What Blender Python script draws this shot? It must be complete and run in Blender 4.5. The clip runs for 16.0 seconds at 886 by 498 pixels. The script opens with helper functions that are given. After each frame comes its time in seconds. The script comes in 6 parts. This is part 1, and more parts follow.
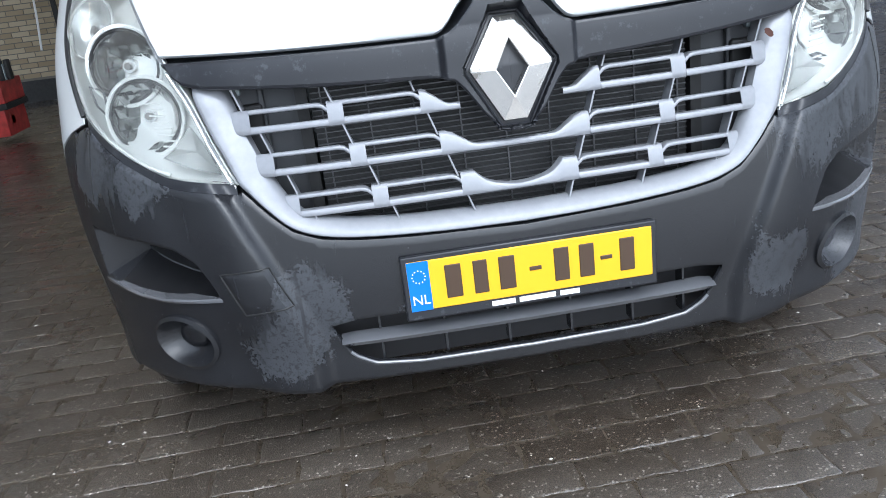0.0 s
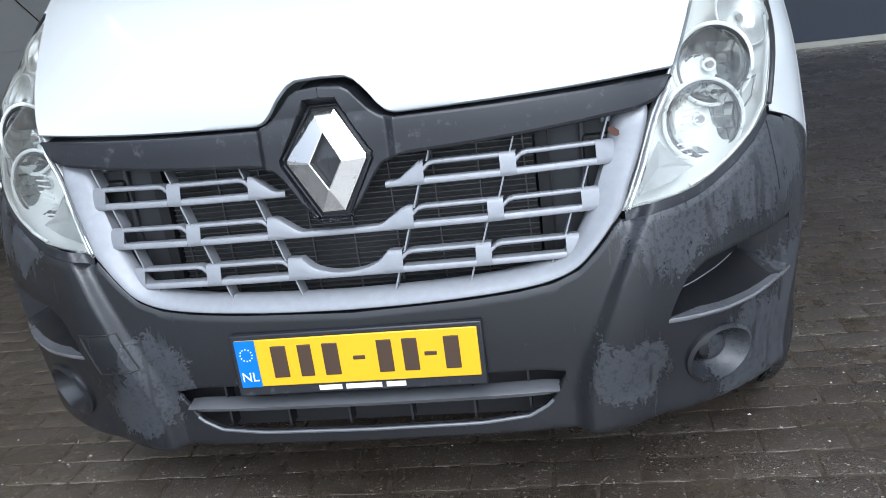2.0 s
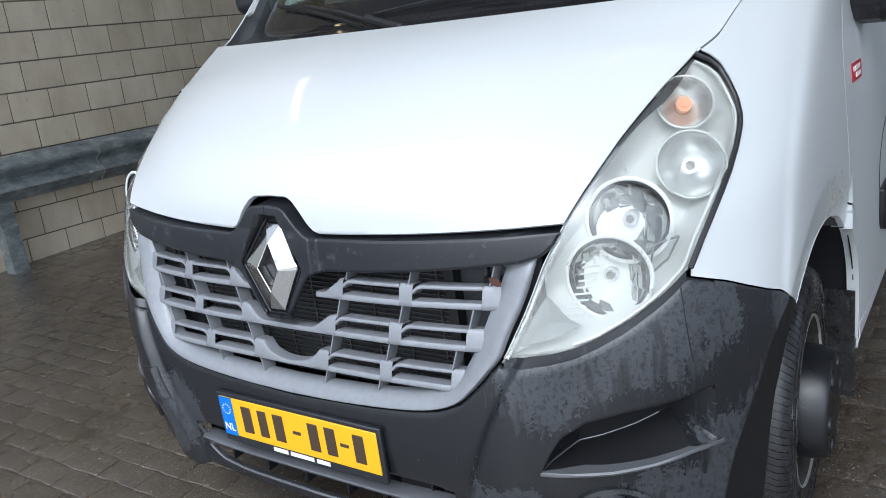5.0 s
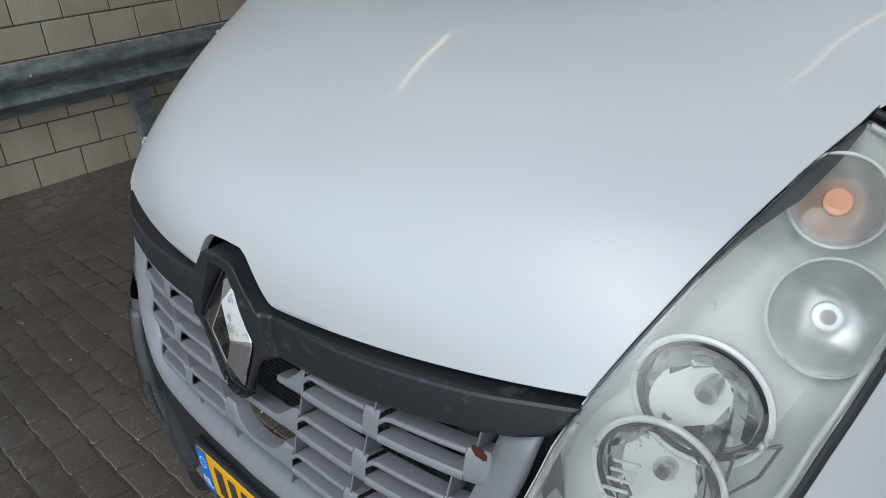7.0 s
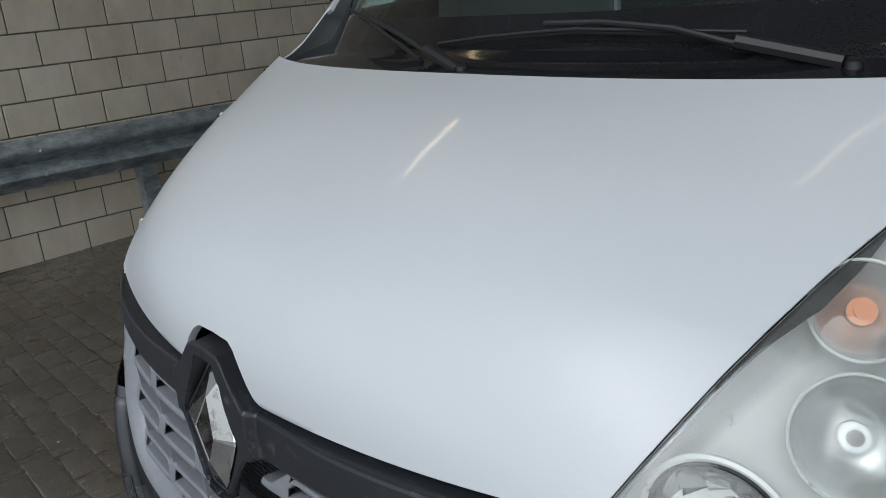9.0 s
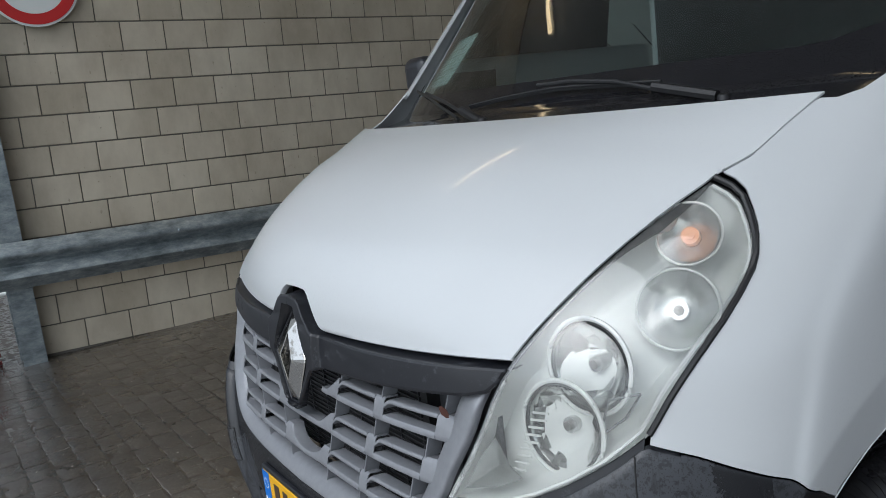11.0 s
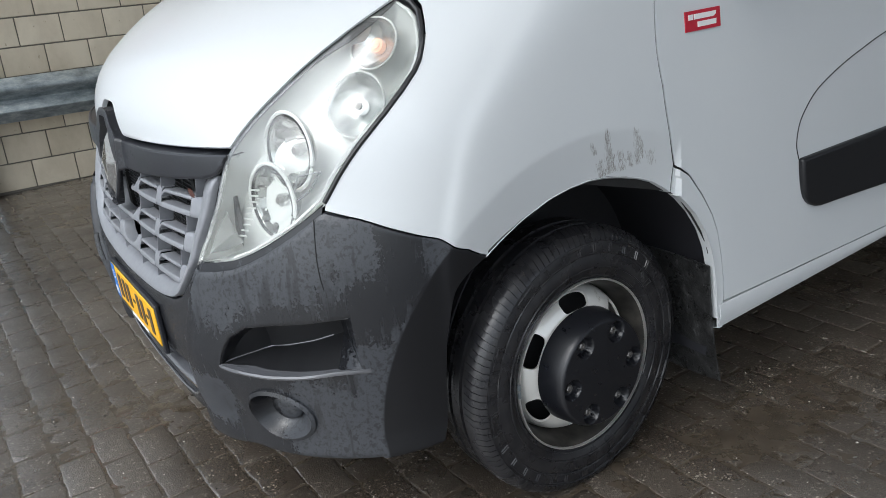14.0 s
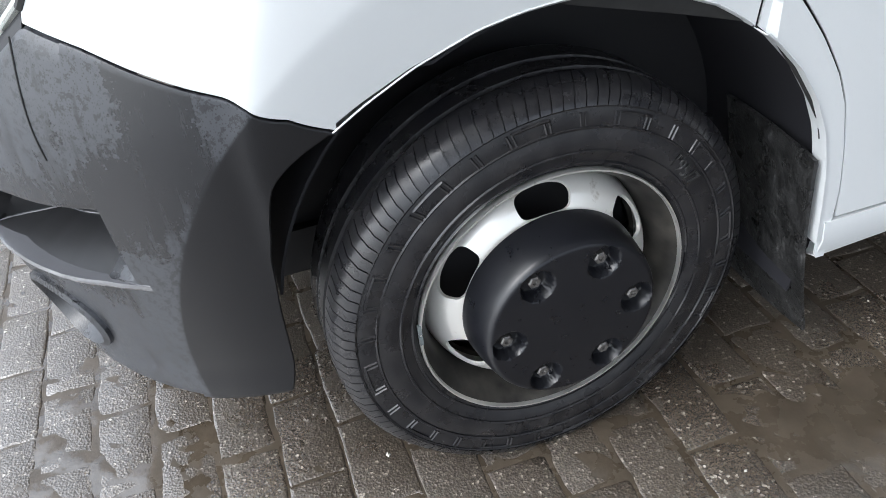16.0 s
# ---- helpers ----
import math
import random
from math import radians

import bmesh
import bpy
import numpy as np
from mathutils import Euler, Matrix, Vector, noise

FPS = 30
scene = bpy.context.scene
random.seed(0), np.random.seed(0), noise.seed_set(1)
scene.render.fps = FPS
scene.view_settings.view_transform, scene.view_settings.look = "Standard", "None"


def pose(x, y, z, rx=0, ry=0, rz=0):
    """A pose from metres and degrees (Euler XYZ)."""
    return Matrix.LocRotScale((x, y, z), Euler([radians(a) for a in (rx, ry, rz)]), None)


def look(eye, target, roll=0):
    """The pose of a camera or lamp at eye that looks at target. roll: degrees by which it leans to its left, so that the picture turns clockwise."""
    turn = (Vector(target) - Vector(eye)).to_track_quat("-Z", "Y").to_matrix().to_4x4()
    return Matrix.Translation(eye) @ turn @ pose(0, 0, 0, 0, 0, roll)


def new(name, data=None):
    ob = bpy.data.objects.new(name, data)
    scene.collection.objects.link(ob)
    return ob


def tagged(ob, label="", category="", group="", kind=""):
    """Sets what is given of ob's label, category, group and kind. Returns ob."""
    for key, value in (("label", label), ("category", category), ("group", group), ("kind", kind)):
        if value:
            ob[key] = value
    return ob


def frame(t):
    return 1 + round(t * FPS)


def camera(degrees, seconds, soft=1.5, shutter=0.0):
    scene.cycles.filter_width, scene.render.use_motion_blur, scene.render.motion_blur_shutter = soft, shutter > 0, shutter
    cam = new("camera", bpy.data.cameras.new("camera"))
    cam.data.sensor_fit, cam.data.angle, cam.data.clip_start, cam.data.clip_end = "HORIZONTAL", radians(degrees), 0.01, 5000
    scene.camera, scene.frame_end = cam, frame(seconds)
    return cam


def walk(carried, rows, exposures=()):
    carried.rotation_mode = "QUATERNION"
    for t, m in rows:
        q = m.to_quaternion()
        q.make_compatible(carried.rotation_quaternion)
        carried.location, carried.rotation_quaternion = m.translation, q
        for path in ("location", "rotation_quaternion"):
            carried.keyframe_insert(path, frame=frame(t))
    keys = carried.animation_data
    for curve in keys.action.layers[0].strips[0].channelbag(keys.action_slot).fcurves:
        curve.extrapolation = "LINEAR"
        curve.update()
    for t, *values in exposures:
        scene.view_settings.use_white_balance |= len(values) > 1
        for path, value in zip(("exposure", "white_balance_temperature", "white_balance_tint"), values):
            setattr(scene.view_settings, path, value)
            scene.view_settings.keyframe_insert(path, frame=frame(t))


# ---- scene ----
import functools

cam = camera(57.3, 16.0, soft=0.85)
PATH = [
    (0, (-0.308, -1.552, 1.116), (-0.152, 0.327, 0.449), -7.1),
    (0.5, (-0.138, -1.559, 1.141), (-0.108, 0.333, 0.492), -7.3),
    (1, (0.015, -1.572, 1.149), (-0.091, 0.323, 0.516), -7.4),
    (1.5, (0.227, -1.566, 1.168), (0.009, 0.326, 0.558), -7.4),
    (2, (0.464, -1.5, 1.19), (0.149, 0.383, 0.593), -7.4),
    (2.5, (0.623, -1.508, 1.221), (0.183, 0.352, 0.632), -7.5),
    (3, (0.797, -1.528, 1.235), (0.173, 0.284, 0.662), -7.9),
    (3.5, (0.994, -1.484, 1.253), (0.178, 0.253, 0.689), -8.1),
    (4, (1.18, -1.412, 1.284), (0.218, 0.249, 0.719), -8.2),
    (4.5, (1.32, -1.319, 1.324), (0.283, 0.29, 0.747), -7.9),
    (5, (1.373, -1.172, 1.435), (0.241, 0.371, 0.853), -7.8),
    (5.2, (1.368, -1.09, 1.469), (0.19, 0.413, 0.873), -7.9),
    (7.3, (1.136, -0.378, 1.585), (-0.288, 0.738, 0.733), -7.2),
    (7.5, (1.084, -0.348, 1.594), (-0.344, 0.767, 0.747), -6.9),
    (8, (1.016, -0.319, 1.625), (-0.41, 0.817, 0.802), -6.4),
    (8.5, (1.055, -0.33, 1.61), (-0.385, 0.828, 0.845), -6.3),
    (9, (1.162, -0.387, 1.579), (-0.303, 0.802, 0.916), -6.4),
    (9.2, (1.217, -0.422, 1.575), (-0.257, 0.785, 0.965), -6.3),
    (11.3, (1.834, -0.669, 1.427), (0.158, 0.363, 1.075), -6.8),
    (11.5, (1.883, -0.71, 1.414), (0.206, 0.319, 1.052), -6.7),
    (12, (2.006, -0.768, 1.354), (0.344, 0.244, 0.892), -6.8),
    (12.5, (2.123, -0.75, 1.344), (0.481, 0.261, 0.814), -6.8),
    (13, (2.268, -0.663, 1.334), (0.639, 0.351, 0.769), -6.6),
    (13.5, (2.371, -0.531, 1.352), (0.75, 0.469, 0.744), -6.8),
    (14, (2.36, -0.345, 1.334), (0.744, 0.616, 0.652), -7.0),
    (14.5, (2.312, -0.149, 1.284), (0.719, 0.747, 0.473), -7.3),
    (15, (2.211, 0.087, 1.239), (0.588, 0.773, 0.292), -7.4),
    (15.5, (2.029, 0.297, 1.202), (0.439, 0.784, 0.091), -7.7),
    (16, (1.857, 0.47, 1.17), (0.311, 0.835, -0.045), -7.9),
]
EXPOSURE = [(0, 1.18, 5600, 7), (2, 0.97, 5600, 7), (3.5, 0.83, 5600, 7), (5, 0.76, 5700, 7), (7.5, -0.13, 5900, 6), (9, -0.11, 5900, 6), (11.5, 0.28, 5850, 7), (12, 0.52, 5850, 7), (12.5, 0.52, 5950, 7),
            (13.5, 0.60, 6030, 7), (14.5, 0.90, 6030, 7), (15, 1.15, 6030, 7), (15.5, 1.43, 6030, 8), (16, 1.54, 6030, 8)]
walk(cam, [(t, look(eye, target, roll)) for t, eye, target, roll in PATH], EXPOSURE)

# ---- world, sun, exposure ----
world = bpy.data.worlds.new("sky")
scene.world = world
world.use_nodes = True
wn = world.node_tree
sky = wn.nodes.new("ShaderNodeTexSky")
sky.sky_type = "NISHITA"
sky.sun_disc = False
sky.sun_elevation, sky.sun_rotation = radians(50), radians(164.4)
sky.dust_density, sky.air_density = 4.0, 1.0
sat = wn.nodes.new("ShaderNodeHueSaturation")
sat.inputs["Saturation"].default_value = 0.34
wn.links.new(sky.outputs[0], sat.inputs["Color"])
wn.links.new(sat.outputs[0], wn.nodes["Background"].inputs["Color"])
wn.nodes["Background"].inputs["Strength"].default_value = 0.15
sun_data = bpy.data.lights.new("overcast_sun", "SUN")
sun_data.energy, sun_data.angle, sun_data.color = 0.85, radians(110), (0.97, 0.985, 1.0)
sun = new("overcast_sun", sun_data)
sun.matrix_world = look((1.65, -5.9, 7.5), (0, 0, 0))

# ---- materials ----
def mat(name, color, rough=0.5, metal=0.0, coat=0.0, spec=0.5):
    m = bpy.data.materials.new(name)
    m.use_nodes = True
    b = m.node_tree.nodes["Principled BSDF"]
    b.inputs["Base Color"].default_value = (*color, 1)
    b.inputs["Roughness"].default_value, b.inputs["Metallic"].default_value = rough, metal
    b.inputs["Coat Weight"].default_value, b.inputs["Coat Roughness"].default_value = coat, 0.05
    b.inputs["Specular IOR Level"].default_value = spec
    return m


def node(m, kind, **values):
    n = m.node_tree.nodes.new(kind)
    for key, value in values.items():
        n.inputs[key.replace("_", " ")].default_value = value
    return n


def link(m, a, b):
    m.node_tree.links.new(a, b)


def coords(m, stretch=(1, 1, 1)):
    g = m.node_tree.nodes.new("ShaderNodeNewGeometry")
    v = m.node_tree.nodes.new("ShaderNodeVectorMath")
    v.operation = "MULTIPLY"
    v.inputs[1].default_value = stretch
    link(m, g.outputs["Position"], v.inputs[0])
    return v.outputs[0]


def noise_tex(m, scale, detail=4, rough=0.55, stretch=(1, 1, 1)):
    n = node(m, "ShaderNodeTexNoise", Scale=scale, Detail=detail, Roughness=rough)
    link(m, coords(m, stretch), n.inputs["Vector"])
    return n.outputs["Fac"]


def ramp(m, fac, stops):
    r = m.node_tree.nodes.new("ShaderNodeValToRGB")
    e = r.color_ramp.elements
    while len(e) < len(stops):
        e.new(0.5)
    for el, (p, c) in zip(e, stops):
        el.position = p
        el.color = (*c, 1) if isinstance(c, tuple) else (c, c, c, 1)
    link(m, fac, r.inputs["Fac"])
    return r.outputs["Color"]


def mix(m, fac, a, b, blend="MIX"):
    n = m.node_tree.nodes.new("ShaderNodeMix")
    n.data_type, n.blend_type = "RGBA", blend
    for sock, val in ((n.inputs[0], fac), (n.inputs[6], a), (n.inputs[7], b)):
        if isinstance(val, (int, float)):
            sock.default_value = val if sock == n.inputs[0] else (val, val, val, 1)
        elif isinstance(val, tuple):
            sock.default_value = (*val, 1)
        else:
            link(m, val, sock)
    return n.outputs[2]


def bsdf(m):
    return m.node_tree.nodes["Principled BSDF"]


def bump(m, height, strength=0.3, distance=0.002):
    b = node(m, "ShaderNodeBump", Strength=strength, Distance=distance)
    link(m, height, b.inputs["Height"])
    link(m, b.outputs[0], bsdf(m).inputs["Normal"])
    return b


def drops(m, scale, low=0.10, high=0.22):
    """Small round water beads as a height field."""
    v = node(m, "ShaderNodeTexVoronoi", Scale=scale)
    link(m, coords(m), v.inputs["Vector"])
    return ramp(m, v.outputs["Distance"], [(low, 1.0), (high, 0.0)])


WHITE = mat("white_paint", (0.60, 0.62, 0.63), 0.42, coat=0.6, spec=0.3)
link(WHITE, ramp(WHITE, noise_tex(WHITE, 2.5), [(0.2, (0.552, 0.572, 0.580)), (0.8, (0.582, 0.600, 0.607))]), bsdf(WHITE).inputs["Base Color"])
bump(WHITE, drops(WHITE, 260, 0.05, 0.16), 0.12, 0.0006)
wc = node(WHITE, "ShaderNodeBump", Strength=0.45, Distance=0.0012)
link(WHITE, drops(WHITE, 170, 0.10, 0.26), wc.inputs["Height"])
link(WHITE, wc.outputs[0], bsdf(WHITE).inputs["Coat Normal"])

PLASTIC = mat("black_bumper_plastic", (0.03, 0.031, 0.034), 0.45)
def stain_field(m, spots):
    """1 at the middle of each stain, 0 at its edge: (x, y, z, radius)."""
    total = None
    for x, y, z, r in spots:
        d = node(m, "ShaderNodeVectorMath")
        d.operation = "DISTANCE"
        d.inputs[1].default_value = (x, y, z)
        link(m, coords(m), d.inputs[0])
        f = ramp(m, d.outputs["Value"], [(0.0, 1.0), (min(r, 1.0), 0.0)])
        total = f if total is None else mix(m, 1.0, total, f, "LIGHTEN")
    return total


# dried water marks: above the parting line, down the lower corners, beside the tow eye
spots = stain_field(PLASTIC, ((0.90, 0.22, 0.815, 0.20), (0.79, 0.13, 0.775, 0.18), (0.97, 0.36, 0.43, 0.24), (0.86, 0.22, 0.36, 0.22), (1.02, 0.50, 0.77, 0.15), (0.64, 0.06, 0.70, 0.14),
                              (-0.47, 0.04, 0.47, 0.13), (-0.53, 0.05, 0.39, 0.12), (-0.90, 0.22, 0.79, 0.12), (-0.79, 0.13, 0.76, 0.10), (0.56, 0.05, 0.40, 0.12), (1.01, 0.43, 0.56, 0.16)))
edge = mix(PLASTIC, 0.30, noise_tex(PLASTIC, 13.0, 5, 0.6, (1, 1, 0.55)), noise_tex(PLASTIC, 130.0, 3, 0.6))
wet = ramp(PLASTIC, mix(PLASTIC, 0.30, edge, spots), [(0.458, 0.0), (0.466, 1.0)])
bead = node(PLASTIC, "ShaderNodeTexVoronoi", Scale=290.0)
link(PLASTIC, coords(PLASTIC, (1, 1, 0.8)), bead.inputs["Vector"])
fine = mix(PLASTIC, 1.0, ramp(PLASTIC, bead.outputs["Distance"], [(0.14, 0.15), (0.34, 1.0)]), ramp(PLASTIC, noise_tex(PLASTIC, 95.0, 5, 0.7), [(0.42, 0.2), (0.47, 1.0)]), "MULTIPLY")
run = ramp(PLASTIC, noise_tex(PLASTIC, 34.0, 3, 0.5, (1, 1, 0.06)), [(0.34, 0.3), (0.40, 1.0)])
streak = ramp(PLASTIC, mix(PLASTIC, 0.30, noise_tex(PLASTIC, 60.0, 6, 0.65, (1, 1, 0.10)), spots), [(0.47, 0.0), (0.53, 0.6)])
lone = mix(PLASTIC, 1.0, ramp(PLASTIC, bead.outputs["Color"], [(0.955, 0.0), (0.965, 0.8)]), ramp(PLASTIC, bead.outputs["Distance"], [(0.22, 1.0), (0.40, 0.0)]), "MULTIPLY")
patches = mix(PLASTIC, 1.0, mix(PLASTIC, 1.0, mix(PLASTIC, 1.0, wet, streak, "LIGHTEN"), mix(PLASTIC, 1.0, fine, run, "MULTIPLY"), "MULTIPLY"), lone, "LIGHTEN")
fg = PLASTIC.node_tree.nodes.new("ShaderNodeNewGeometry")
fs = node(PLASTIC, "ShaderNodeVectorMath")
fs.operation = "SUBTRACT"
fs.inputs[1].default_value = (0, 0.86, 0.36)
link(PLASTIC, fg.outputs["Position"], fs.inputs[0])
fm = node(PLASTIC, "ShaderNodeVectorMath")
fm.operation = "MULTIPLY"
fm.inputs[1].default_value = (0, 1, 1)
link(PLASTIC, fs.outputs[0], fm.inputs[0])
fl = node(PLASTIC, "ShaderNodeVectorMath")
fl.operation = "LENGTH"
link(PLASTIC, fm.outputs[0], fl.inputs[0])
# arch band: kept free of water marks, and coloured darker as its turned-away shading
clean_band_shade = ramp(PLASTIC, fl.outputs["Value"], [(0.560, 0.0), (0.563, 1.0)])
patches = mix(PLASTIC, 1.0, patches, clean_band_shade, "MULTIPLY")
link(PLASTIC, mix(PLASTIC, patches, mix(PLASTIC, clean_band_shade, (0.0060, 0.0062, 0.0076), (0.0125, 0.0130, 0.0152)), (0.045, 0.048, 0.0545)), bsdf(PLASTIC).inputs["Base Color"])
link(PLASTIC, mix(PLASTIC, clean_band_shade, (0.42, 0.42, 0.42), ramp(PLASTIC, patches, [(0.0, 0.27), (1.0, 0.43)])), bsdf(PLASTIC).inputs["Roughness"])
bump(PLASTIC, mix(PLASTIC, 0.5, drops(PLASTIC, 160), noise_tex(PLASTIC, 900, 2)), 0.22, 0.0008)

# black plastic edge, base colour lightened to paint its sky highlight, under gloss coat
BLADE = mat("glossy_highlit_edge", (0.09, 0.092, 0.10), 0.16, coat=1.0)
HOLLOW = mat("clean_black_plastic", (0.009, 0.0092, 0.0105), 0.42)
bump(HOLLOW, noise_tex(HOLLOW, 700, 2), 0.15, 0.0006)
TRIM = mat("black_trim_plastic", (0.03, 0.031, 0.035), 0.42)
tp = ramp(TRIM, noise_tex(TRIM, 34.0, 9, 0.74), [(0.57, 0.0), (0.64, 1.0)])
link(TRIM, mix(TRIM, tp, (0.015, 0.016, 0.020), (0.048, 0.051, 0.058)), bsdf(TRIM).inputs["Base Color"])
link(TRIM, ramp(TRIM, tp, [(0.0, 0.36), (1.0, 0.6)]), bsdf(TRIM).inputs["Roughness"])
bump(TRIM, drops(TRIM, 140), 0.15, 0.0008)

BLACK = mat("matt_black", (0.012, 0.012, 0.013), 0.6)
link(BLACK, ramp(BLACK, noise_tex(BLACK, 30), [(0.3, 0.008), (0.7, 0.02)]), bsdf(BLACK).inputs["Base Color"])
RUBBER = mat("black_rubber", (0.014, 0.014, 0.015), 0.45)
SILVER = mat("silver_grille_paint", (0.36, 0.37, 0.39), 0.42, 0.22)
link(SILVER, ramp(SILVER, noise_tex(SILVER, 60, 5), [(0.35, (0.232, 0.238, 0.255)), (0.65, (0.255, 0.262, 0.279))]), bsdf(SILVER).inputs["Base Color"])
CHROME = mat("satin_chrome", (0.78, 0.77, 0.75), 0.14, 1.0)
cs = ramp(CHROME, noise_tex(CHROME, 22, 8, 0.7), [(0.56, 0.0), (0.63, 1.0)])
link(CHROME, mix(CHROME, cs, (0.66, 0.645, 0.615), (0.36, 0.34, 0.31)), bsdf(CHROME).inputs["Base Color"])
link(CHROME, ramp(CHROME, cs, [(0.0, 0.13), (1.0, 0.42)]), bsdf(CHROME).inputs["Roughness"])
YELLOW = mat("yellow_plate", (0.80, 0.43, 0.006), 0.4)
BLUE = mat("blue_plate_band", (0.01, 0.16, 0.60), 0.4)
INK = mat("dark_characters", (0.06, 0.035, 0.02), 0.5)
PRINT = mat("white_print", (0.8, 0.8, 0.78), 0.5)
RED = mat("red_badge", (0.42, 0.012, 0.03), 0.35)
REFLECTOR = mat("lamp_reflector", (0.40, 0.41, 0.40), 0.13, 1.0)
HOUSING = mat("lamp_housing", (0.74, 0.75, 0.73), 0.30, 0.0)
hs = ramp(HOUSING, mix(HOUSING, 0.45, noise_tex(HOUSING, 120, 6, 0.75), noise_tex(HOUSING, 9, 4, 0.6)), [(0.60, 0.0), (0.63, 1.0)])
link(HOUSING, mix(HOUSING, hs, (0.74, 0.75, 0.73), (0.22, 0.22, 0.21)), bsdf(HOUSING).inputs["Base Color"])
SATIN = mat("satin_lamp_chrome", (0.67, 0.68, 0.67), 0.27, 0.75)
RADFIN = mat("radiator_fin_metal", (0.10, 0.10, 0.105), 0.4, 0.6)
BAY = mat("grey_front_panel", (0.055, 0.057, 0.062), 0.55)
AMBER = mat("amber_bulb", (0.86, 0.36, 0.17), 0.3)
STEEL = mat("silver_steel_disc", (0.84, 0.82, 0.77), 0.34, 0.4)
st = ramp(STEEL, noise_tex(STEEL, 22, 8, 0.65), [(0.60, 0.0), (0.74, 1.0)])
link(STEEL, mix(STEEL, st, (0.86, 0.84, 0.79), (0.42, 0.37, 0.30)), bsdf(STEEL).inputs["Base Color"])
link(STEEL, ramp(STEEL, st, [(0.0, 0.30), (1.0, 0.6)]), bsdf(STEEL).inputs["Roughness"])
LIP = mat("bright_rim_lip", (0.66, 0.65, 0.62), 0.28, 0.85)
ls = ramp(LIP, noise_tex(LIP, 30, 8, 0.7), [(0.58, 0.0), (0.70, 1.0)])
link(LIP, mix(LIP, ls, (0.86, 0.85, 0.82), (0.30, 0.26, 0.22)), bsdf(LIP).inputs["Base Color"])
# grime of the rim well, darkened further to hold the well's shadow
WELL = mat("grimy_shaded_rim_well", (0.10, 0.09, 0.08), 0.5, 0.2)
link(WELL, ramp(WELL, noise_tex(WELL, 20, 7), [(0.35, (0.016, 0.015, 0.014)), (0.7, (0.07, 0.064, 0.055))]), bsdf(WELL).inputs["Base Color"])
HUB = mat("black_hub_plastic", (0.007, 0.0075, 0.010), 0.32)
link(HUB, ramp(HUB, noise_tex(HUB, 40, 6), [(0.35, 0.27), (0.7, 0.42)]), bsdf(HUB).inputs["Roughness"])
BOLT = mat("dull_bolt_steel", (0.22, 0.21, 0.20), 0.45, 0.8)
TYRE = mat("wet_tyre_rubber", (0.016, 0.016, 0.017), 0.42)
link(TYRE, ramp(TYRE, noise_tex(TYRE, 25, 6), [(0.35, (0.012, 0.012, 0.014)), (0.7, (0.026, 0.025, 0.026))]), bsdf(TYRE).inputs["Base Color"])
link(TYRE, ramp(TYRE, noise_tex(TYRE, 14, 6), [(0.4, 0.20), (0.65, 0.42)]), bsdf(TYRE).inputs["Roughness"])
bump(TYRE, mix(TYRE, 0.5, drops(TYRE, 150), noise_tex(TYRE, 260, 3)), 0.25, 0.0012)
FLAP = mat("dirty_rubber_flap", (0.03, 0.03, 0.03), 0.5)
link(FLAP, ramp(FLAP, noise_tex(FLAP, 45, 8, 0.7, (1, 1, 0.6)), [(0.42, 0.012), (0.60, 0.03), (0.70, 0.11)]), bsdf(FLAP).inputs["Base Color"])
link(FLAP, ramp(FLAP, noise_tex(FLAP, 30, 6), [(0.4, 0.22), (0.6, 0.5)]), bsdf(FLAP).inputs["Roughness"])
bump(FLAP, noise_tex(FLAP, 95, 5, 0.6), 0.8, 0.004)
CAVITY = mat("engine_bay_black", (0.016, 0.016, 0.018), 0.6)


def clear(name, tint, haze, rough=0.02, beads=0):
    """A thin clear pane: transparent with a reflecting skin and a little haze."""
    m = bpy.data.materials.new(name)
    m.use_nodes = True
    t = m.node_tree
    t.nodes.remove(t.nodes["Principled BSDF"])
    out = t.nodes["Material Output"]
    tr = node(m, "ShaderNodeBsdfTransparent", Color=(*tint, 1))
    df = node(m, "ShaderNodeBsdfDiffuse", Color=(0.8, 0.8, 0.79, 1))
    gl = node(m, "ShaderNodeBsdfGlossy", Roughness=rough, Color=(1, 1, 1, 1))
    fr = node(m, "ShaderNodeFresnel", IOR=1.5)
    a, b = t.nodes.new("ShaderNodeMixShader"), t.nodes.new("ShaderNodeMixShader")
    h = ramp(m, noise_tex(m, 14, 7, 0.6), [(0.35, haze * 0.5), (0.7, haze * 1.5)])
    if beads:
        h = mix(m, 1.0, h, drops(m, beads, 0.16, 0.30), "MULTIPLY")
    link(m, h, a.inputs[0])
    link(m, tr.outputs[0], a.inputs[1])
    link(m, df.outputs[0], a.inputs[2])
    link(m, fr.outputs[0], b.inputs[0])
    link(m, a.outputs[0], b.inputs[1])
    link(m, gl.outputs[0], b.inputs[2])
    link(m, b.outputs[0], out.inputs["Surface"])
    return m


LENS = clear("clear_lamp_lens", (0.972, 0.978, 0.968), 0.035)
GLASS = clear("windscreen_glass", (0.62, 0.70, 0.68), 0.16, beads=190)

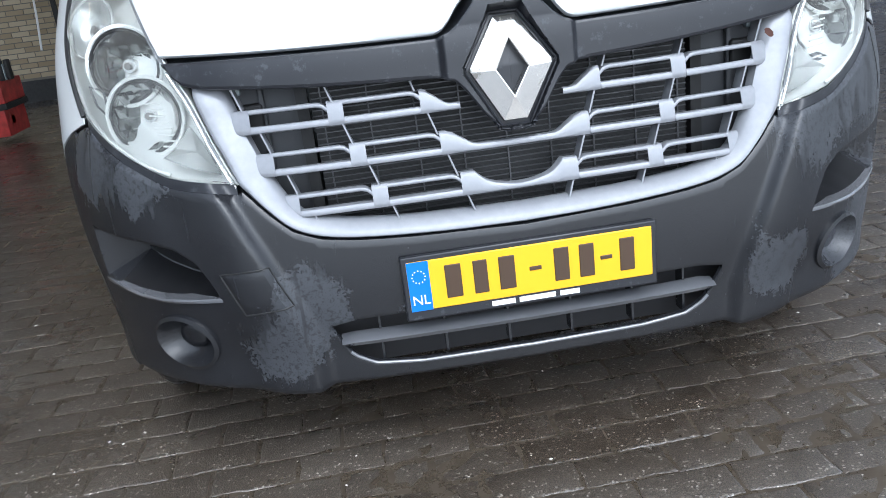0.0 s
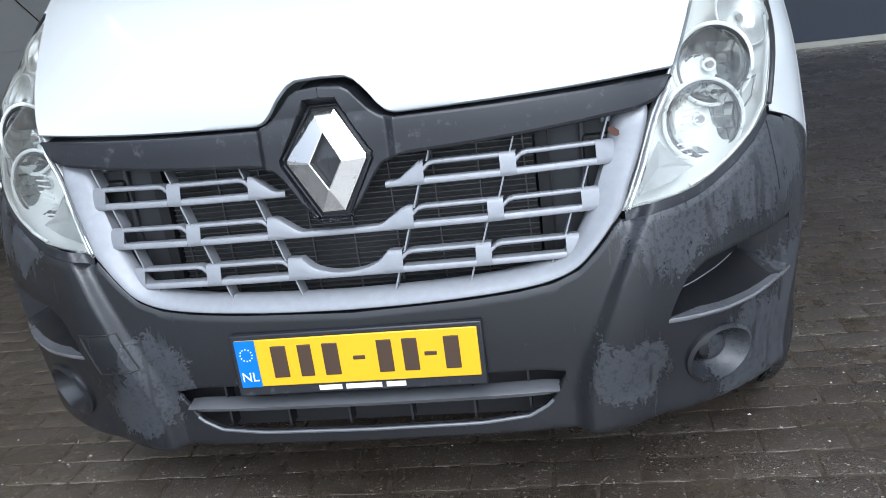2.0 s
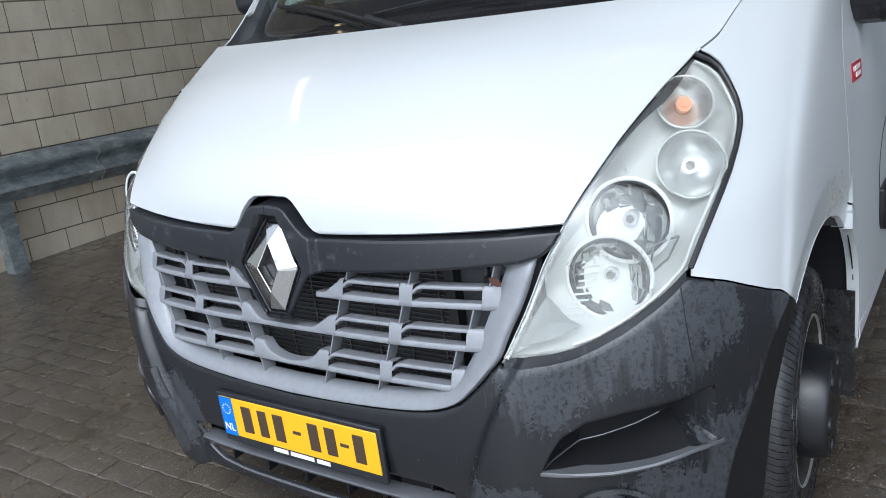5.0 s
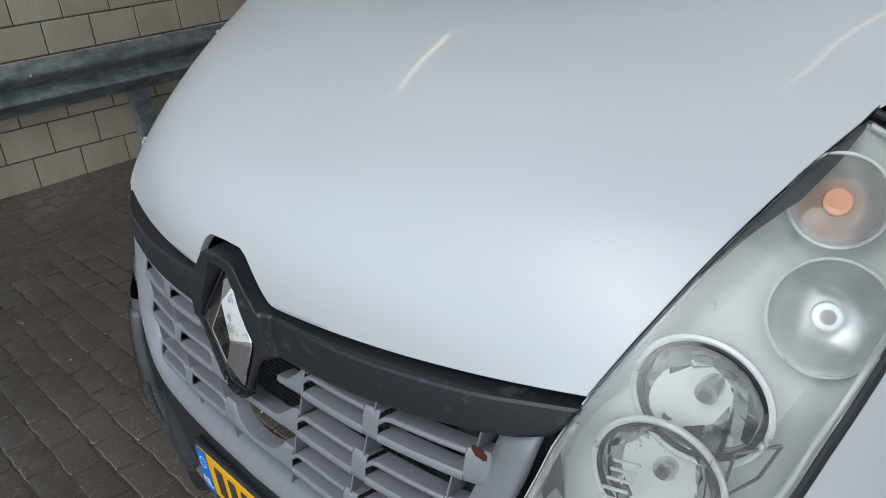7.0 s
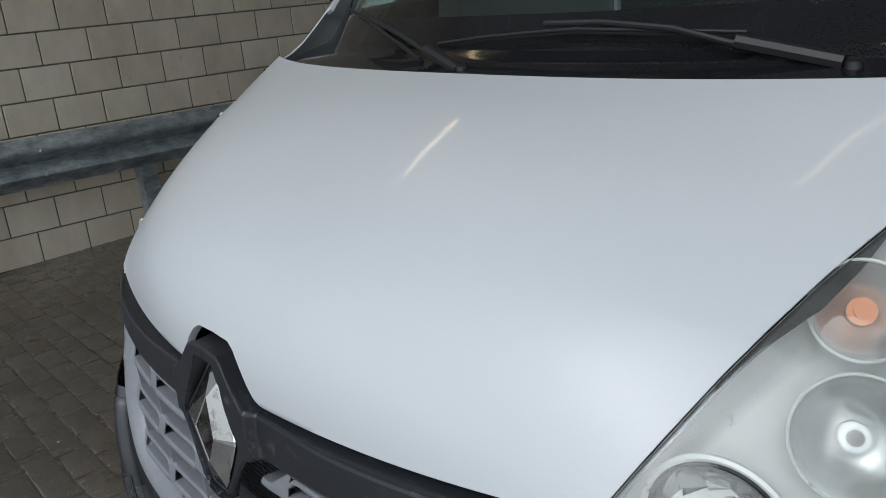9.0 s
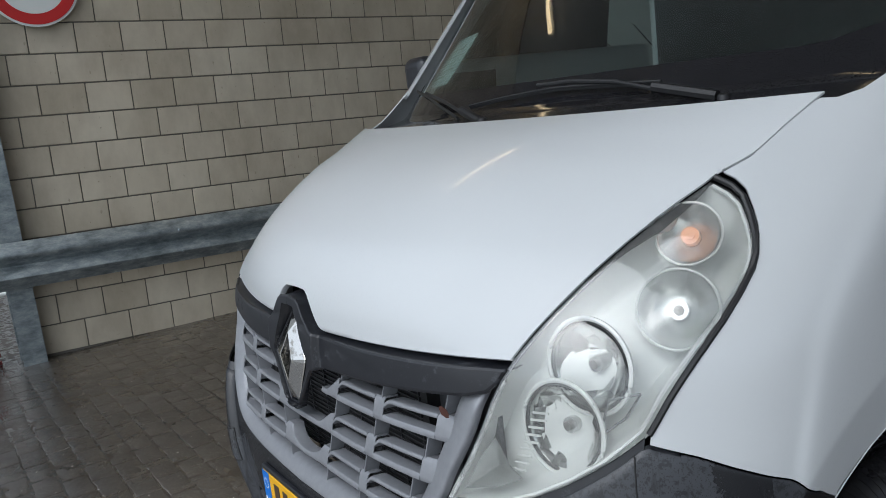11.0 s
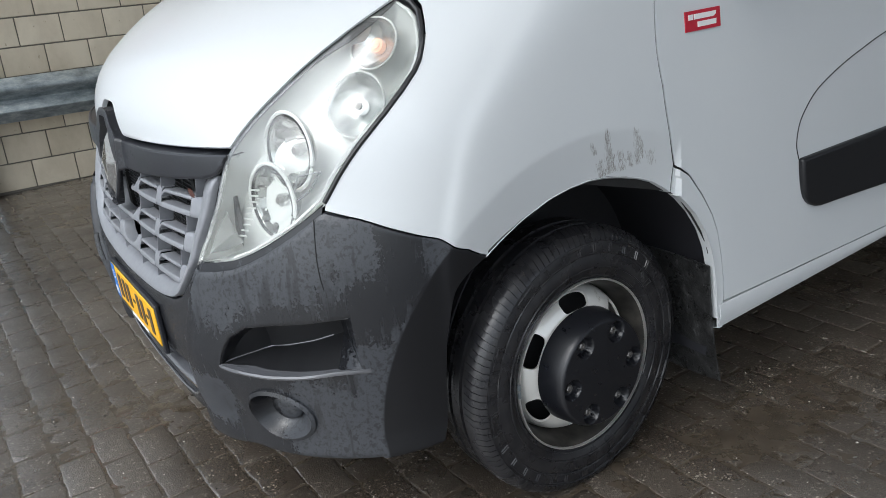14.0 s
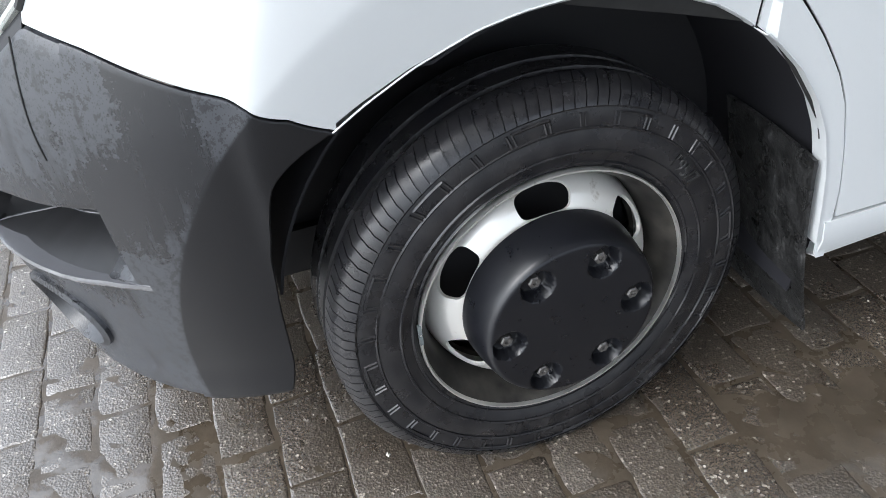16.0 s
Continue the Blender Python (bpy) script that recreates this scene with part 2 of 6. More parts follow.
BLOCK = mat("grey_concrete_block", (0.36, 0.33, 0.28), 0.85)
info = BLOCK.node_tree.nodes.new("ShaderNodeObjectInfo")
isle = BLOCK.node_tree.nodes.new("ShaderNodeNewGeometry")
rnd = BLOCK.node_tree.nodes.new("ShaderNodeMath")
rnd.operation = "FRACT"
add = BLOCK.node_tree.nodes.new("ShaderNodeMath")
link(BLOCK, info.outputs["Random"], add.inputs[0])
link(BLOCK, isle.outputs["Random Per Island"], add.inputs[1])
link(BLOCK, add.outputs[0], rnd.inputs[0])
tone = ramp(BLOCK, rnd.outputs[0], [(0.0, (0.525, 0.468, 0.362)), (0.5, (0.580, 0.520, 0.408)), (1.0, (0.622, 0.564, 0.448))])
stain = ramp(BLOCK, noise_tex(BLOCK, 3.0, 8, 0.62, (1, 1, 0.6)), [(0.36, (0.78, 0.76, 0.74)), (0.62, (1.0, 1.0, 1.0))])
marks = ramp(BLOCK, noise_tex(BLOCK, 26.0, 8, 0.66, (1, 1, 0.7)), [(0.64, (1.0, 1.0, 1.0)), (0.72, (0.58, 0.56, 0.53))])
stain = mix(BLOCK, 1.0, stain, marks, "MULTIPLY")
link(BLOCK, mix(BLOCK, 1.0, tone, stain, "MULTIPLY"), bsdf(BLOCK).inputs["Base Color"])
bump(BLOCK, noise_tex(BLOCK, 160, 4, 0.7), 0.35, 0.002)
MORTAR = mat("grey_mortar", (0.16, 0.148, 0.128), 0.95)
GALV = mat("galvanised_steel", (0.42, 0.45, 0.46), 0.45, 0.7)
gv = noise_tex(GALV, 11, 10, 0.72, (1, 0.7, 1.5))
link(GALV, ramp(GALV, gv, [(0.34, (0.17, 0.20, 0.21)), (0.50, (0.30, 0.34, 0.355)), (0.60, (0.40, 0.44, 0.45)), (0.72, (0.66, 0.68, 0.67))]), bsdf(GALV).inputs["Base Color"])
link(GALV, ramp(GALV, gv, [(0.3, 0.34), (0.7, 0.62)]), bsdf(GALV).inputs["Roughness"])
CONCRETE = mat("worn_concrete", (0.30, 0.28, 0.25), 0.9)
link(CONCRETE, ramp(CONCRETE, noise_tex(CONCRETE, 8, 8), [(0.3, (0.20, 0.19, 0.17)), (0.7, (0.36, 0.34, 0.31))]), bsdf(CONCRETE).inputs["Base Color"])
BRICK = mat("yellow_brick", (0.36, 0.29, 0.19), 0.9)
bi = BRICK.node_tree.nodes.new("ShaderNodeNewGeometry")
link(BRICK, ramp(BRICK, bi.outputs["Random Per Island"], [(0.0, (0.28, 0.22, 0.14)), (0.5, (0.36, 0.29, 0.19)), (1.0, (0.44, 0.37, 0.26))]), bsdf(BRICK).inputs["Base Color"])
RUST = mat("dark_red_paint", (0.16, 0.03, 0.022), 0.6)
link(RUST, ramp(RUST, noise_tex(RUST, 12, 6), [(0.3, (0.07, 0.02, 0.016)), (0.7, (0.20, 0.035, 0.025))]), bsdf(RUST).inputs["Base Color"])
SIGN_RED = mat("sign_red", (0.55, 0.02, 0.02), 0.4)
SIGN_WHITE = mat("sign_white", (0.75, 0.78, 0.76), 0.4)
NAVY = mat("navy_door_paint", (0.02, 0.028, 0.05), 0.45)
CREAM = mat("cream_frame_paint", (0.55, 0.52, 0.45), 0.5)
PANEL = mat("white_wall_panel", (0.62, 0.63, 0.62), 0.6)
PLINTH = mat("grey_plinth", (0.25, 0.25, 0.24), 0.8)
ROOF = mat("canopy_underside", (0.74, 0.75, 0.75), 0.7)
TUBE = mat("warm_tube_lamp", (1, 0.8, 0.5), 0.5)
bsdf(TUBE).inputs["Emission Color"].default_value = (1.0, 0.74, 0.42, 1)
bsdf(TUBE).inputs["Emission Strength"].default_value = 5.5
DARK_GLASS = mat("black_side_glass", (0.01, 0.012, 0.013), 0.05)
PAPER = mat("white_paper", (0.8, 0.8, 0.8), 0.6)

PAVER = mat("wet_concrete_paver", (0.10, 0.09, 0.08), 0.4, coat=0.45, spec=0.9)
bsdf(PAVER).inputs["Coat Roughness"].default_value = 0.24
bsdf(PAVER).inputs["Coat IOR"].default_value = 1.7
pi = PAVER.node_tree.nodes.new("ShaderNodeObjectInfo")
pg = PAVER.node_tree.nodes.new("ShaderNodeNewGeometry")
pa = PAVER.node_tree.nodes.new("ShaderNodeMath")
pf = PAVER.node_tree.nodes.new("ShaderNodeMath")
pf.operation = "FRACT"
link(PAVER, pi.outputs["Random"], pa.inputs[0])
link(PAVER, pg.outputs["Random Per Island"], pa.inputs[1])
link(PAVER, pa.outputs[0], pf.inputs[0])
ptone = ramp(PAVER, pf.outputs[0], [(0.0, (0.078, 0.063, 0.048)), (0.5, (0.089, 0.073, 0.057)), (1.0, (0.100, 0.084, 0.067))])
grit = node(PAVER, "ShaderNodeTexVoronoi", Scale=210.0)
link(PAVER, coords(PAVER), grit.inputs["Vector"])
chips = ramp(PAVER, grit.outputs["Color"], [(0.82, 0.0), (0.88, 1.0)])
chips = mix(PAVER, 1.0, chips, ramp(PAVER, noise_tex(PAVER, 34, 6, 0.7), [(0.40, 0.15), (0.60, 1.0)]), "MULTIPLY")
speck = node(PAVER, "ShaderNodeTexVoronoi", Scale=520.0)
link(PAVER, coords(PAVER), speck.inputs["Vector"])
ptone = mix(PAVER, 1.0, ptone, ramp(PAVER, speck.outputs["Color"], [(0.15, 0.45), (0.8, 1.5)]), "MULTIPLY")
ptone = mix(PAVER, chips, ptone, (0.50, 0.465, 0.41))
# pavers coloured darker towards the west wall, standing in for canopy shade
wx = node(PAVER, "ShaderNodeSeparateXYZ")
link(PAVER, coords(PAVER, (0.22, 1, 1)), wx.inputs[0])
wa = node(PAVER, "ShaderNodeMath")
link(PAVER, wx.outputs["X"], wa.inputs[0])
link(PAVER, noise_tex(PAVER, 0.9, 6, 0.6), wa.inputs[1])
canopy_shade = ramp(PAVER, wa.outputs[0], [(0.05, (0.62, 0.60, 0.58)), (0.42, (1.0, 1.0, 1.0))])
ptone = mix(PAVER, 1.0, ptone, canopy_shade, "MULTIPLY")
dirt = ramp(PAVER, noise_tex(PAVER, 1.6, 8, 0.6), [(0.35, (0.55, 0.50, 0.45)), (0.65, (1.0, 1.0, 1.0))])
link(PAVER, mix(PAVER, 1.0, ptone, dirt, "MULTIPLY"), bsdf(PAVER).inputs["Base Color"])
link(PAVER, ramp(PAVER, noise_tex(PAVER, 2.2, 7, 0.6), [(0.35, 0.16), (0.65, 0.48)]), bsdf(PAVER).inputs["Roughness"])
film = ramp(PAVER, noise_tex(PAVER, 2.6, 8, 0.68), [(0.40, 0.65), (0.58, 1.0)])
link(PAVER, film, bsdf(PAVER).inputs["Coat Weight"])
bump(PAVER, mix(PAVER, 0.6, grit.outputs["Distance"], noise_tex(PAVER, 75, 7, 0.8)), 0.8, 0.0045)
cb = node(PAVER, "ShaderNodeBump", Strength=0.18, Distance=0.003)
link(PAVER, grit.outputs["Distance"], cb.inputs["Height"])
link(PAVER, cb.outputs[0], bsdf(PAVER).inputs["Coat Normal"])
SAND = mat("wet_joint_sand", (0.085, 0.070, 0.054), 0.4, coat=0.5)
bsdf(SAND).inputs["Coat Roughness"].default_value = 0.08
bsdf(SAND).inputs["Coat IOR"].default_value = 1.6
# same canopy shade put into the joint colour, by x and noise
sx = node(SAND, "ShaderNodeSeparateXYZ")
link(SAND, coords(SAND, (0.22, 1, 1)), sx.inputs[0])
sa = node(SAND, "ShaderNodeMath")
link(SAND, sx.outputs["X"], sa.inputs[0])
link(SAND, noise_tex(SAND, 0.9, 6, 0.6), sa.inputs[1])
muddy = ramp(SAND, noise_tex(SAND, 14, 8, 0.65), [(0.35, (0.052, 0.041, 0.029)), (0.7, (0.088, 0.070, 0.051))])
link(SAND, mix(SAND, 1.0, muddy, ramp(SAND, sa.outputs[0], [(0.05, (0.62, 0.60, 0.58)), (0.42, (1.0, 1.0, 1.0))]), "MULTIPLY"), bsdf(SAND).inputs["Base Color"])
pools = ramp(SAND, noise_tex(SAND, 16, 5, 0.6), [(0.47, 0.0), (0.54, 1.0)])
link(SAND, ramp(SAND, pools, [(0.0, 0.42), (1.0, 0.10)]), bsdf(SAND).inputs["Roughness"])
link(SAND, ramp(SAND, pools, [(0.0, 0.15), (1.0, 1.0)]), bsdf(SAND).inputs["Coat Weight"])
sb = bump(SAND, noise_tex(SAND, 60, 5, 0.6), 0.20, 0.002)
link(SAND, sb.outputs[0], bsdf(SAND).inputs["Coat Normal"])


# ---- mesh helpers ----
def part(name, bm, material, parent=None, label="", angle=35):
    me = bpy.data.meshes.new(name)
    bm.to_mesh(me)
    bm.free()
    me.materials.append(material)
    me.polygons.foreach_set("use_smooth", [True] * len(me.polygons))
    me.set_sharp_from_angle(angle=radians(angle))
    ob = new(name, me)
    if parent is not None:
        ob.parent = parent
    if label:
        tagged(ob, label)
    return ob


def soft(ob, width=0.004, segments=2):
    m = ob.modifiers.new("soft edge", "BEVEL")
    m.width, m.segments, m.limit_method, m.angle_limit = width, segments, "ANGLE", radians(40)
    return ob


def box(bm, x0, x1, y0, y1, z0, z1):
    v = [bm.verts.new((x, y, z)) for z in (z0, z1) for y in (y0, y1) for x in (x0, x1)]
    for f in ((0, 2, 3, 1), (4, 5, 7, 6), (0, 1, 5, 4), (2, 6, 7, 3), (0, 4, 6, 2), (1, 3, 7, 5)):
        bm.faces.new([v[i] for i in f])
    return v


def boxed(name, dims, material, parent=None, label="", bevel=0.0):
    bm = bmesh.new()
    box(bm, *dims)
    ob = part(name, bm, material, parent, label)
    return soft(ob, bevel) if bevel else ob


def sheet(bm, rows, thick, side=1, pane=False):
    """A shell from a grid of points, rows[i][j], with its back thick metres behind it; side -1 mirrors it across the centre line; the back of a pane looks outwards too."""
    g = np.array(rows, float)
    du, dv = np.gradient(g, axis=0), np.gradient(g, axis=1)
    n = np.cross(du, dv)
    n /= np.linalg.norm(n, axis=2, keepdims=True) + 1e-12
    layers = []
    for h in (g, g - n * thick):
        layers.append([[bm.verts.new((side * p[0], p[1], p[2])) for p in row] for row in h])
    a, b = layers
    ni, nj = len(a), len(a[0])

    def face(*v):
        v = list(dict.fromkeys(v))
        if len(v) > 2:
            bm.faces.new(v if side > 0 else v[::-1])

    for i in range(ni - 1):
        for j in range(nj - 1):
            face(a[i][j], a[i + 1][j], a[i + 1][j + 1], a[i][j + 1])
            if pane:
                face(b[i][j], b[i + 1][j], b[i + 1][j + 1], b[i][j + 1])
            else:
                face(b[i][j + 1], b[i + 1][j + 1], b[i + 1][j], b[i][j])
    for i in range(ni - 1):
        face(a[i + 1][0], a[i][0], b[i][0], b[i + 1][0])
        face(a[i][-1], a[i + 1][-1], b[i + 1][-1], b[i][-1])
    for j in range(nj - 1):
        face(a[0][j], a[0][j + 1], b[0][j + 1], b[0][j])
        face(a[-1][j + 1], a[-1][j], b[-1][j], b[-1][j + 1])


def lathe(bm, profile, steps=48, centre=(0, 0, 0), axis="x", close=False):
    """A turned body: profile of (along, radius)."""
    rings = []
    for s, r in profile:
        ring = []
        for k in range(steps):
            a = 2 * math.pi * k / steps
            c = (s, r * math.cos(a), r * math.sin(a))
            if axis == "y":
                c = (r * math.cos(a), s, r * math.sin(a))
            if axis == "z":
                c = (r * math.cos(a), r * math.sin(a), s)
            ring.append(bm.verts.new(Vector(c) + Vector(centre)))
        rings.append(ring)
    for p, q in zip(rings, rings[1:]):
        for k in range(steps):
            bm.faces.new((p[k], p[(k + 1) % steps], q[(k + 1) % steps], q[k]))
    if close:
        bm.faces.new(rings[0][::-1])
        bm.faces.new(rings[-1])
    bmesh.ops.recalc_face_normals(bm, faces=bm.faces)


def tube(bm, path, radius, steps=8):
    """A round bar along a path of points."""
    path = [Vector(p) for p in path]
    rings = []
    for i, p in enumerate(path):
        d = (path[min(i + 1, len(path) - 1)] - path[max(i - 1, 0)]).normalized()
        e = d.cross(Vector((0.31, 0.2, 0.93))).normalized()
        f = d.cross(e)
        rings.append([bm.verts.new(p + radius * (math.cos(2 * math.pi * k / steps) * e + math.sin(2 * math.pi * k / steps) * f)) for k in range(steps)])
    for p, q in zip(rings, rings[1:]):
        for k in range(steps):
            bm.faces.new((p[k], p[(k + 1) % steps], q[(k + 1) % steps], q[k]))
    bm.faces.new(rings[0][::-1])
    bm.faces.new(rings[-1])
    bmesh.ops.recalc_face_normals(bm, faces=bm.faces)


def extruded(bm, outline, place, depth):
    """A flat outline of (a, b) put into space by place(a, b, d), from d = 0 to depth."""
    f = [bm.verts.new(place(a, b, 0)) for a, b in outline]
    k = [bm.verts.new(place(a, b, depth)) for a, b in outline]
    bm.faces.new(f)
    bm.faces.new(k[::-1])
    n = len(f)
    for i in range(n):
        bm.faces.new((f[(i + 1) % n], f[i], k[i], k[(i + 1) % n]))
    bmesh.ops.recalc_face_normals(bm, faces=bm.faces)


def text_part(name, body, size, matrix, material, parent, depth=0.0006, label=""):
    cu = bpy.data.curves.new(name, "FONT")
    cu.body, cu.size, cu.extrude, cu.align_x, cu.align_y = body, size, depth, "CENTER", "CENTER"
    tmp = bpy.data.objects.new(name, cu)
    scene.collection.objects.link(tmp)
    me = bpy.data.meshes.new_from_object(tmp.evaluated_get(bpy.context.evaluated_depsgraph_get()))
    bpy.data.objects.remove(tmp)
    me.materials.clear()
    me.materials.append(material)
    me.transform(matrix)
    ob = new(name, me)
    ob.parent = parent
    return ob


# ---- the skin of the van ----
# plan of the nose at bumper height: stations from the centre line round the corner to the cab's rear
X0 = (0, 0.30, 0.52, 0.645, 0.76, 0.877, 0.962, 1.01, 1.031, 1.041, 1.05, 1.05)
Y0 = (0.016, 0.021, 0.037, 0.060, 0.113, 0.204, 0.315, 0.430, 0.555, 1.12, 1.6, 3.0)
# height; set-back of centre, quarter, corner and wheel arch; taper
LEAN = np.array(((0.18, 0.085, 0.100, 0.090, 0.02, -0.05), (0.25, 0.034, 0.045, 0.041, 0.005, -0.017), (0.36, 0.014, 0.023, 0.026, 0.005, -0.008),
                 (0.50, -0.003, -0.008, 0.009, 0, -0.003), (0.62, 0, 0, 0, 0, 0), (0.75, 0.014, 0.030, 0.003, 0.003, 0),
                 (0.88, 0.032, 0.065, 0.041, 0.045, -0.005), (1.0, 0.042, 0.083, 0.082, 0.105, -0.014), (1.13, 0.12, 0.18, 0.196, 0.215, -0.028),
                 (1.26, 0.25, 0.32, 0.331, 0.335, -0.051), (1.40, 0.41, 0.48, 0.48, 0.465, -0.075), (1.60, 0.61, 0.68, 0.67, 0.615, -0.107)))
STATION = np.arange(12.0)
TAPER = np.interp(STATION, (0, 1, 3, 6, 8, 11), (0, 0.15, 0.5, 1, 0.45, 0.5))


def curve_at(xs, ys, x):
    d = np.gradient(ys, xs, axis=0)
    x = min(max(x, xs[0]), xs[-1])
    i = int(min(np.searchsorted(xs, x, side="right") - 1, len(xs) - 2))
    h = xs[i + 1] - xs[i]
    t = (x - xs[i]) / h
    return (2 * t**3 - 3 * t * t + 1) * ys[i] + (t**3 - 2 * t * t + t) * h * d[i] + (-2 * t**3 + 3 * t * t) * ys[i + 1] + (t**3 - t * t) * h * d[i + 1]


@functools.lru_cache(maxsize=None)
def skin(u, z):
    f, m, c, r, tx = curve_at(LEAN[:, 0], LEAN[:, 1:], z)
    ys = np.array(Y0) + np.interp(STATION, (0, 1, 3, 5, 7, 8, 9, 10), (f, f, m, c, c * 0.65 + r * 0.35, r, r * 0.28, 0))
    xs = np.array(X0) + TAPER * tx
    return np.array([curve_at(STATION, xs, u), curve_at(STATION, ys, u), z])


@functools.lru_cache(maxsize=None)
def normal(u, z):
    n = np.cross(skin(u + 0.02, z) - skin(u - 0.02, z), skin(u, z + 0.004) - skin(u, z - 0.004))
    return n / np.linalg.norm(n)


def out(u, z, d):
    """The point d metres outside the skin."""
    return skin(u, z) + d * normal(u, z)


def station_x(x, z):
    us = np.linspace(0, 7, 71)
    return float(np.interp(x, [skin(u, z)[0] for u in us], us))


def station_y(y, z):
    us = np.linspace(4, 11, 141)
    return float(np.interp(y, [skin(u, z)[1] for u in us], us))


def line(*pts):
    """A border: z as a function of the station."""
    a = np.array(pts, float)
    return lambda u: float(np.interp(u, a[:, 0], a[:, 1]))


def flare(p):
    """The wheel-arch band, creased and turned in a little towards the wheel."""
    r = math.hypot(p[1] - 0.86, p[2] - 0.36)
    e = max(0.0, 0.561 - r)
    return -0.15 * e if 0.2 < p[1] < 1.13 else 0.0


def band(u0, u1, low, high, nu, nv, lift=None, roll=(0, 0), inset=0.0):
    """A grid on the skin between the stations u0 and u1 and the borders low and high. roll: rounded lower and upper edge."""
    rows = []
    for i in range(nu + 1):
        u = u0 + (u1 - u0) * i / nu
        a, b = low(u), high(u)
        zs = [(a + (b - a) * j / nv, 0.0) for j in range(nv + 1)]
        if roll[0]:
            zs = [(a, -roll[0]), (a + 0.3 * roll[0], -0.3 * roll[0])] + [(max(z, a + roll[0]), 0) for z, _ in zs]
        if roll[1]:
            zs = [(min(z, b - roll[1]), d) for z, d in zs] + [(b - 0.3 * roll[1], -0.3 * roll[1]), (b, -roll[1])]
        row = []
        for z, d in zs:
            p = skin(u, z)
            q = d - inset + flare(p) + (lift(u, z) if lift else 0.0)
            row.append(p + q * normal(u, z))
        rows.append(row)
    return rows


van = new("delivery_van")
tagged(van, "white delivery van with black plastic bumper, wet with rain", "van")

GRILLE_OUT = ((0, 0.590), (0.76, 0.598), (1.2, 0.607), (1.5, 0.618), (1.75, 0.640), (1.95, 0.675), (2.15, 0.712), (2.3, 0.733))
LAMP_LOW = ((2.30, 0.733), (3.18, 0.748), (3.55, 0.758), (3.92, 0.776), (4.24, 0.797), (4.46, 0.815), (4.76, 0.842), (4.95, 0.861), (5.16, 0.884))
FENDER_LOW = ((5.18, 0.877), (5.75, 0.853), (6.19, 0.830), (6.72, 0.805), (7.45, 0.775), (7.83, 0.752), (8.02, 0.722))
bumper_top = line(*GRILLE_OUT, *[(u, z - 0.008) for u, z in LAMP_LOW], *[(u, z - 0.003) for u, z in FENDER_LOW])
bumper_low = line((0, 0.262), (2, 0.266), (4, 0.272), (5.8, 0.285), (6.70, 0.295), (6.82, 0.35), (6.95, 0.45), (7.10, 0.555), (7.3, 0.61), (7.6, 0.663), (8.02, 0.7185))
OPEN_U = 1.55
open_top = line((0, 0.428), (1.3, 0.424), (OPEN_U, 0.414))
open_low = line((0, 0.306), (0.8, 0.308), (1.2, 0.318), (1.4, 0.345), (OPEN_U, 0.412))
POCKET = (3.02, 5.56)
pocket_top = line((3.02, 0.514), (3.14, 0.545), (3.34, 0.585), (3.74, 0.615), (4.3, 0.628), (4.8, 0.634), (5.24, 0.641), (5.56, 0.646))
pocket_low = line((3.02, 0.510), (3.6, 0.508), (4.1, 0.506), (4.6, 0.510), (5.24, 0.524), (5.56, 0.528))
FOG_U, FOG_Z, FOG_RU, FOG_RZ = 3.96, 0.395, 0.63, 0.068


def fog_gap(u):
    s = (u - FOG_U) / FOG_RU
    return FOG_RZ * math.sqrt(max(0.0, 1 - s * s))


def swell(u, z):
    """The bumper's corners stand proud of its middle, along a crease from the lower opening up to the grille."""
    uc = float(np.interp(z, (0.37, 0.465, 0.54, 0.605, 0.69, 0.75), (1.60, 1.72, 1.88, 2.04, 2.32, 2.60)))
    a = min(max((u - uc) / 0.20, 0), 1)
    b = min(max((u - uc - 0.25) / 1.25, 0), 1)
    return 0.024 * a * a * (3 - 2 * a) * (1 - b * b * (3 - 2 * b))


# ---- front bumper ----
bm = bmesh.new()
for s in (1, -1):
    R = (0.012, 0.014)
    sheet(bm, band(0, OPEN_U, open_top, bumper_top, 26, 16, swell, (0.008, 0.014)), 0.004, s)
    sheet(bm, band(0, OPEN_U, bumper_low, open_low, 26, 8, swell, (0.012, 0.010)), 0.004, s)
    sheet(bm, band(OPEN_U, POCKET[0], bumper_low, bumper_top, 44, 40, swell, R), 0.004, s)
    sheet(bm, band(POCKET[0], POCKET[1], pocket_top, bumper_top, 34, 16, swell, (0.008, 0.014)), 0.004, s)
    f0, f1 = FOG_U - FOG_RU, FOG_U + FOG_RU
    sheet(bm, band(POCKET[0], f0, bumper_low, pocket_low, 8, 24, swell, (0.012, 0.003)), 0.004, s)
    sheet(bm, band(f1, POCKET[1], bumper_low, pocket_low, 12, 24, roll=(0.012, 0.003)), 0.004, s)
    sheet(bm, band(f0, f1, lambda u: FOG_Z + fog_gap(u), pocket_low, 40, 8, roll=(0, 0.003)), 0.004, s)
    sheet(bm, band(f0, f1, bumper_low, lambda u: FOG_Z - fog_gap(u), 40, 8, roll=(0.012, 0)), 0.004, s)
    sheet(bm, band(POCKET[1], 8.02, bumper_low, bumper_top, 90, 56, roll=(0.004, 0.003)), 0.004, s)
bmesh.ops.remove_doubles(bm, verts=bm.verts, dist=0.0004)
bumper = part("front_bumper", bm, PLASTIC, van, "black textured plastic bumper with water beads and dried patches")

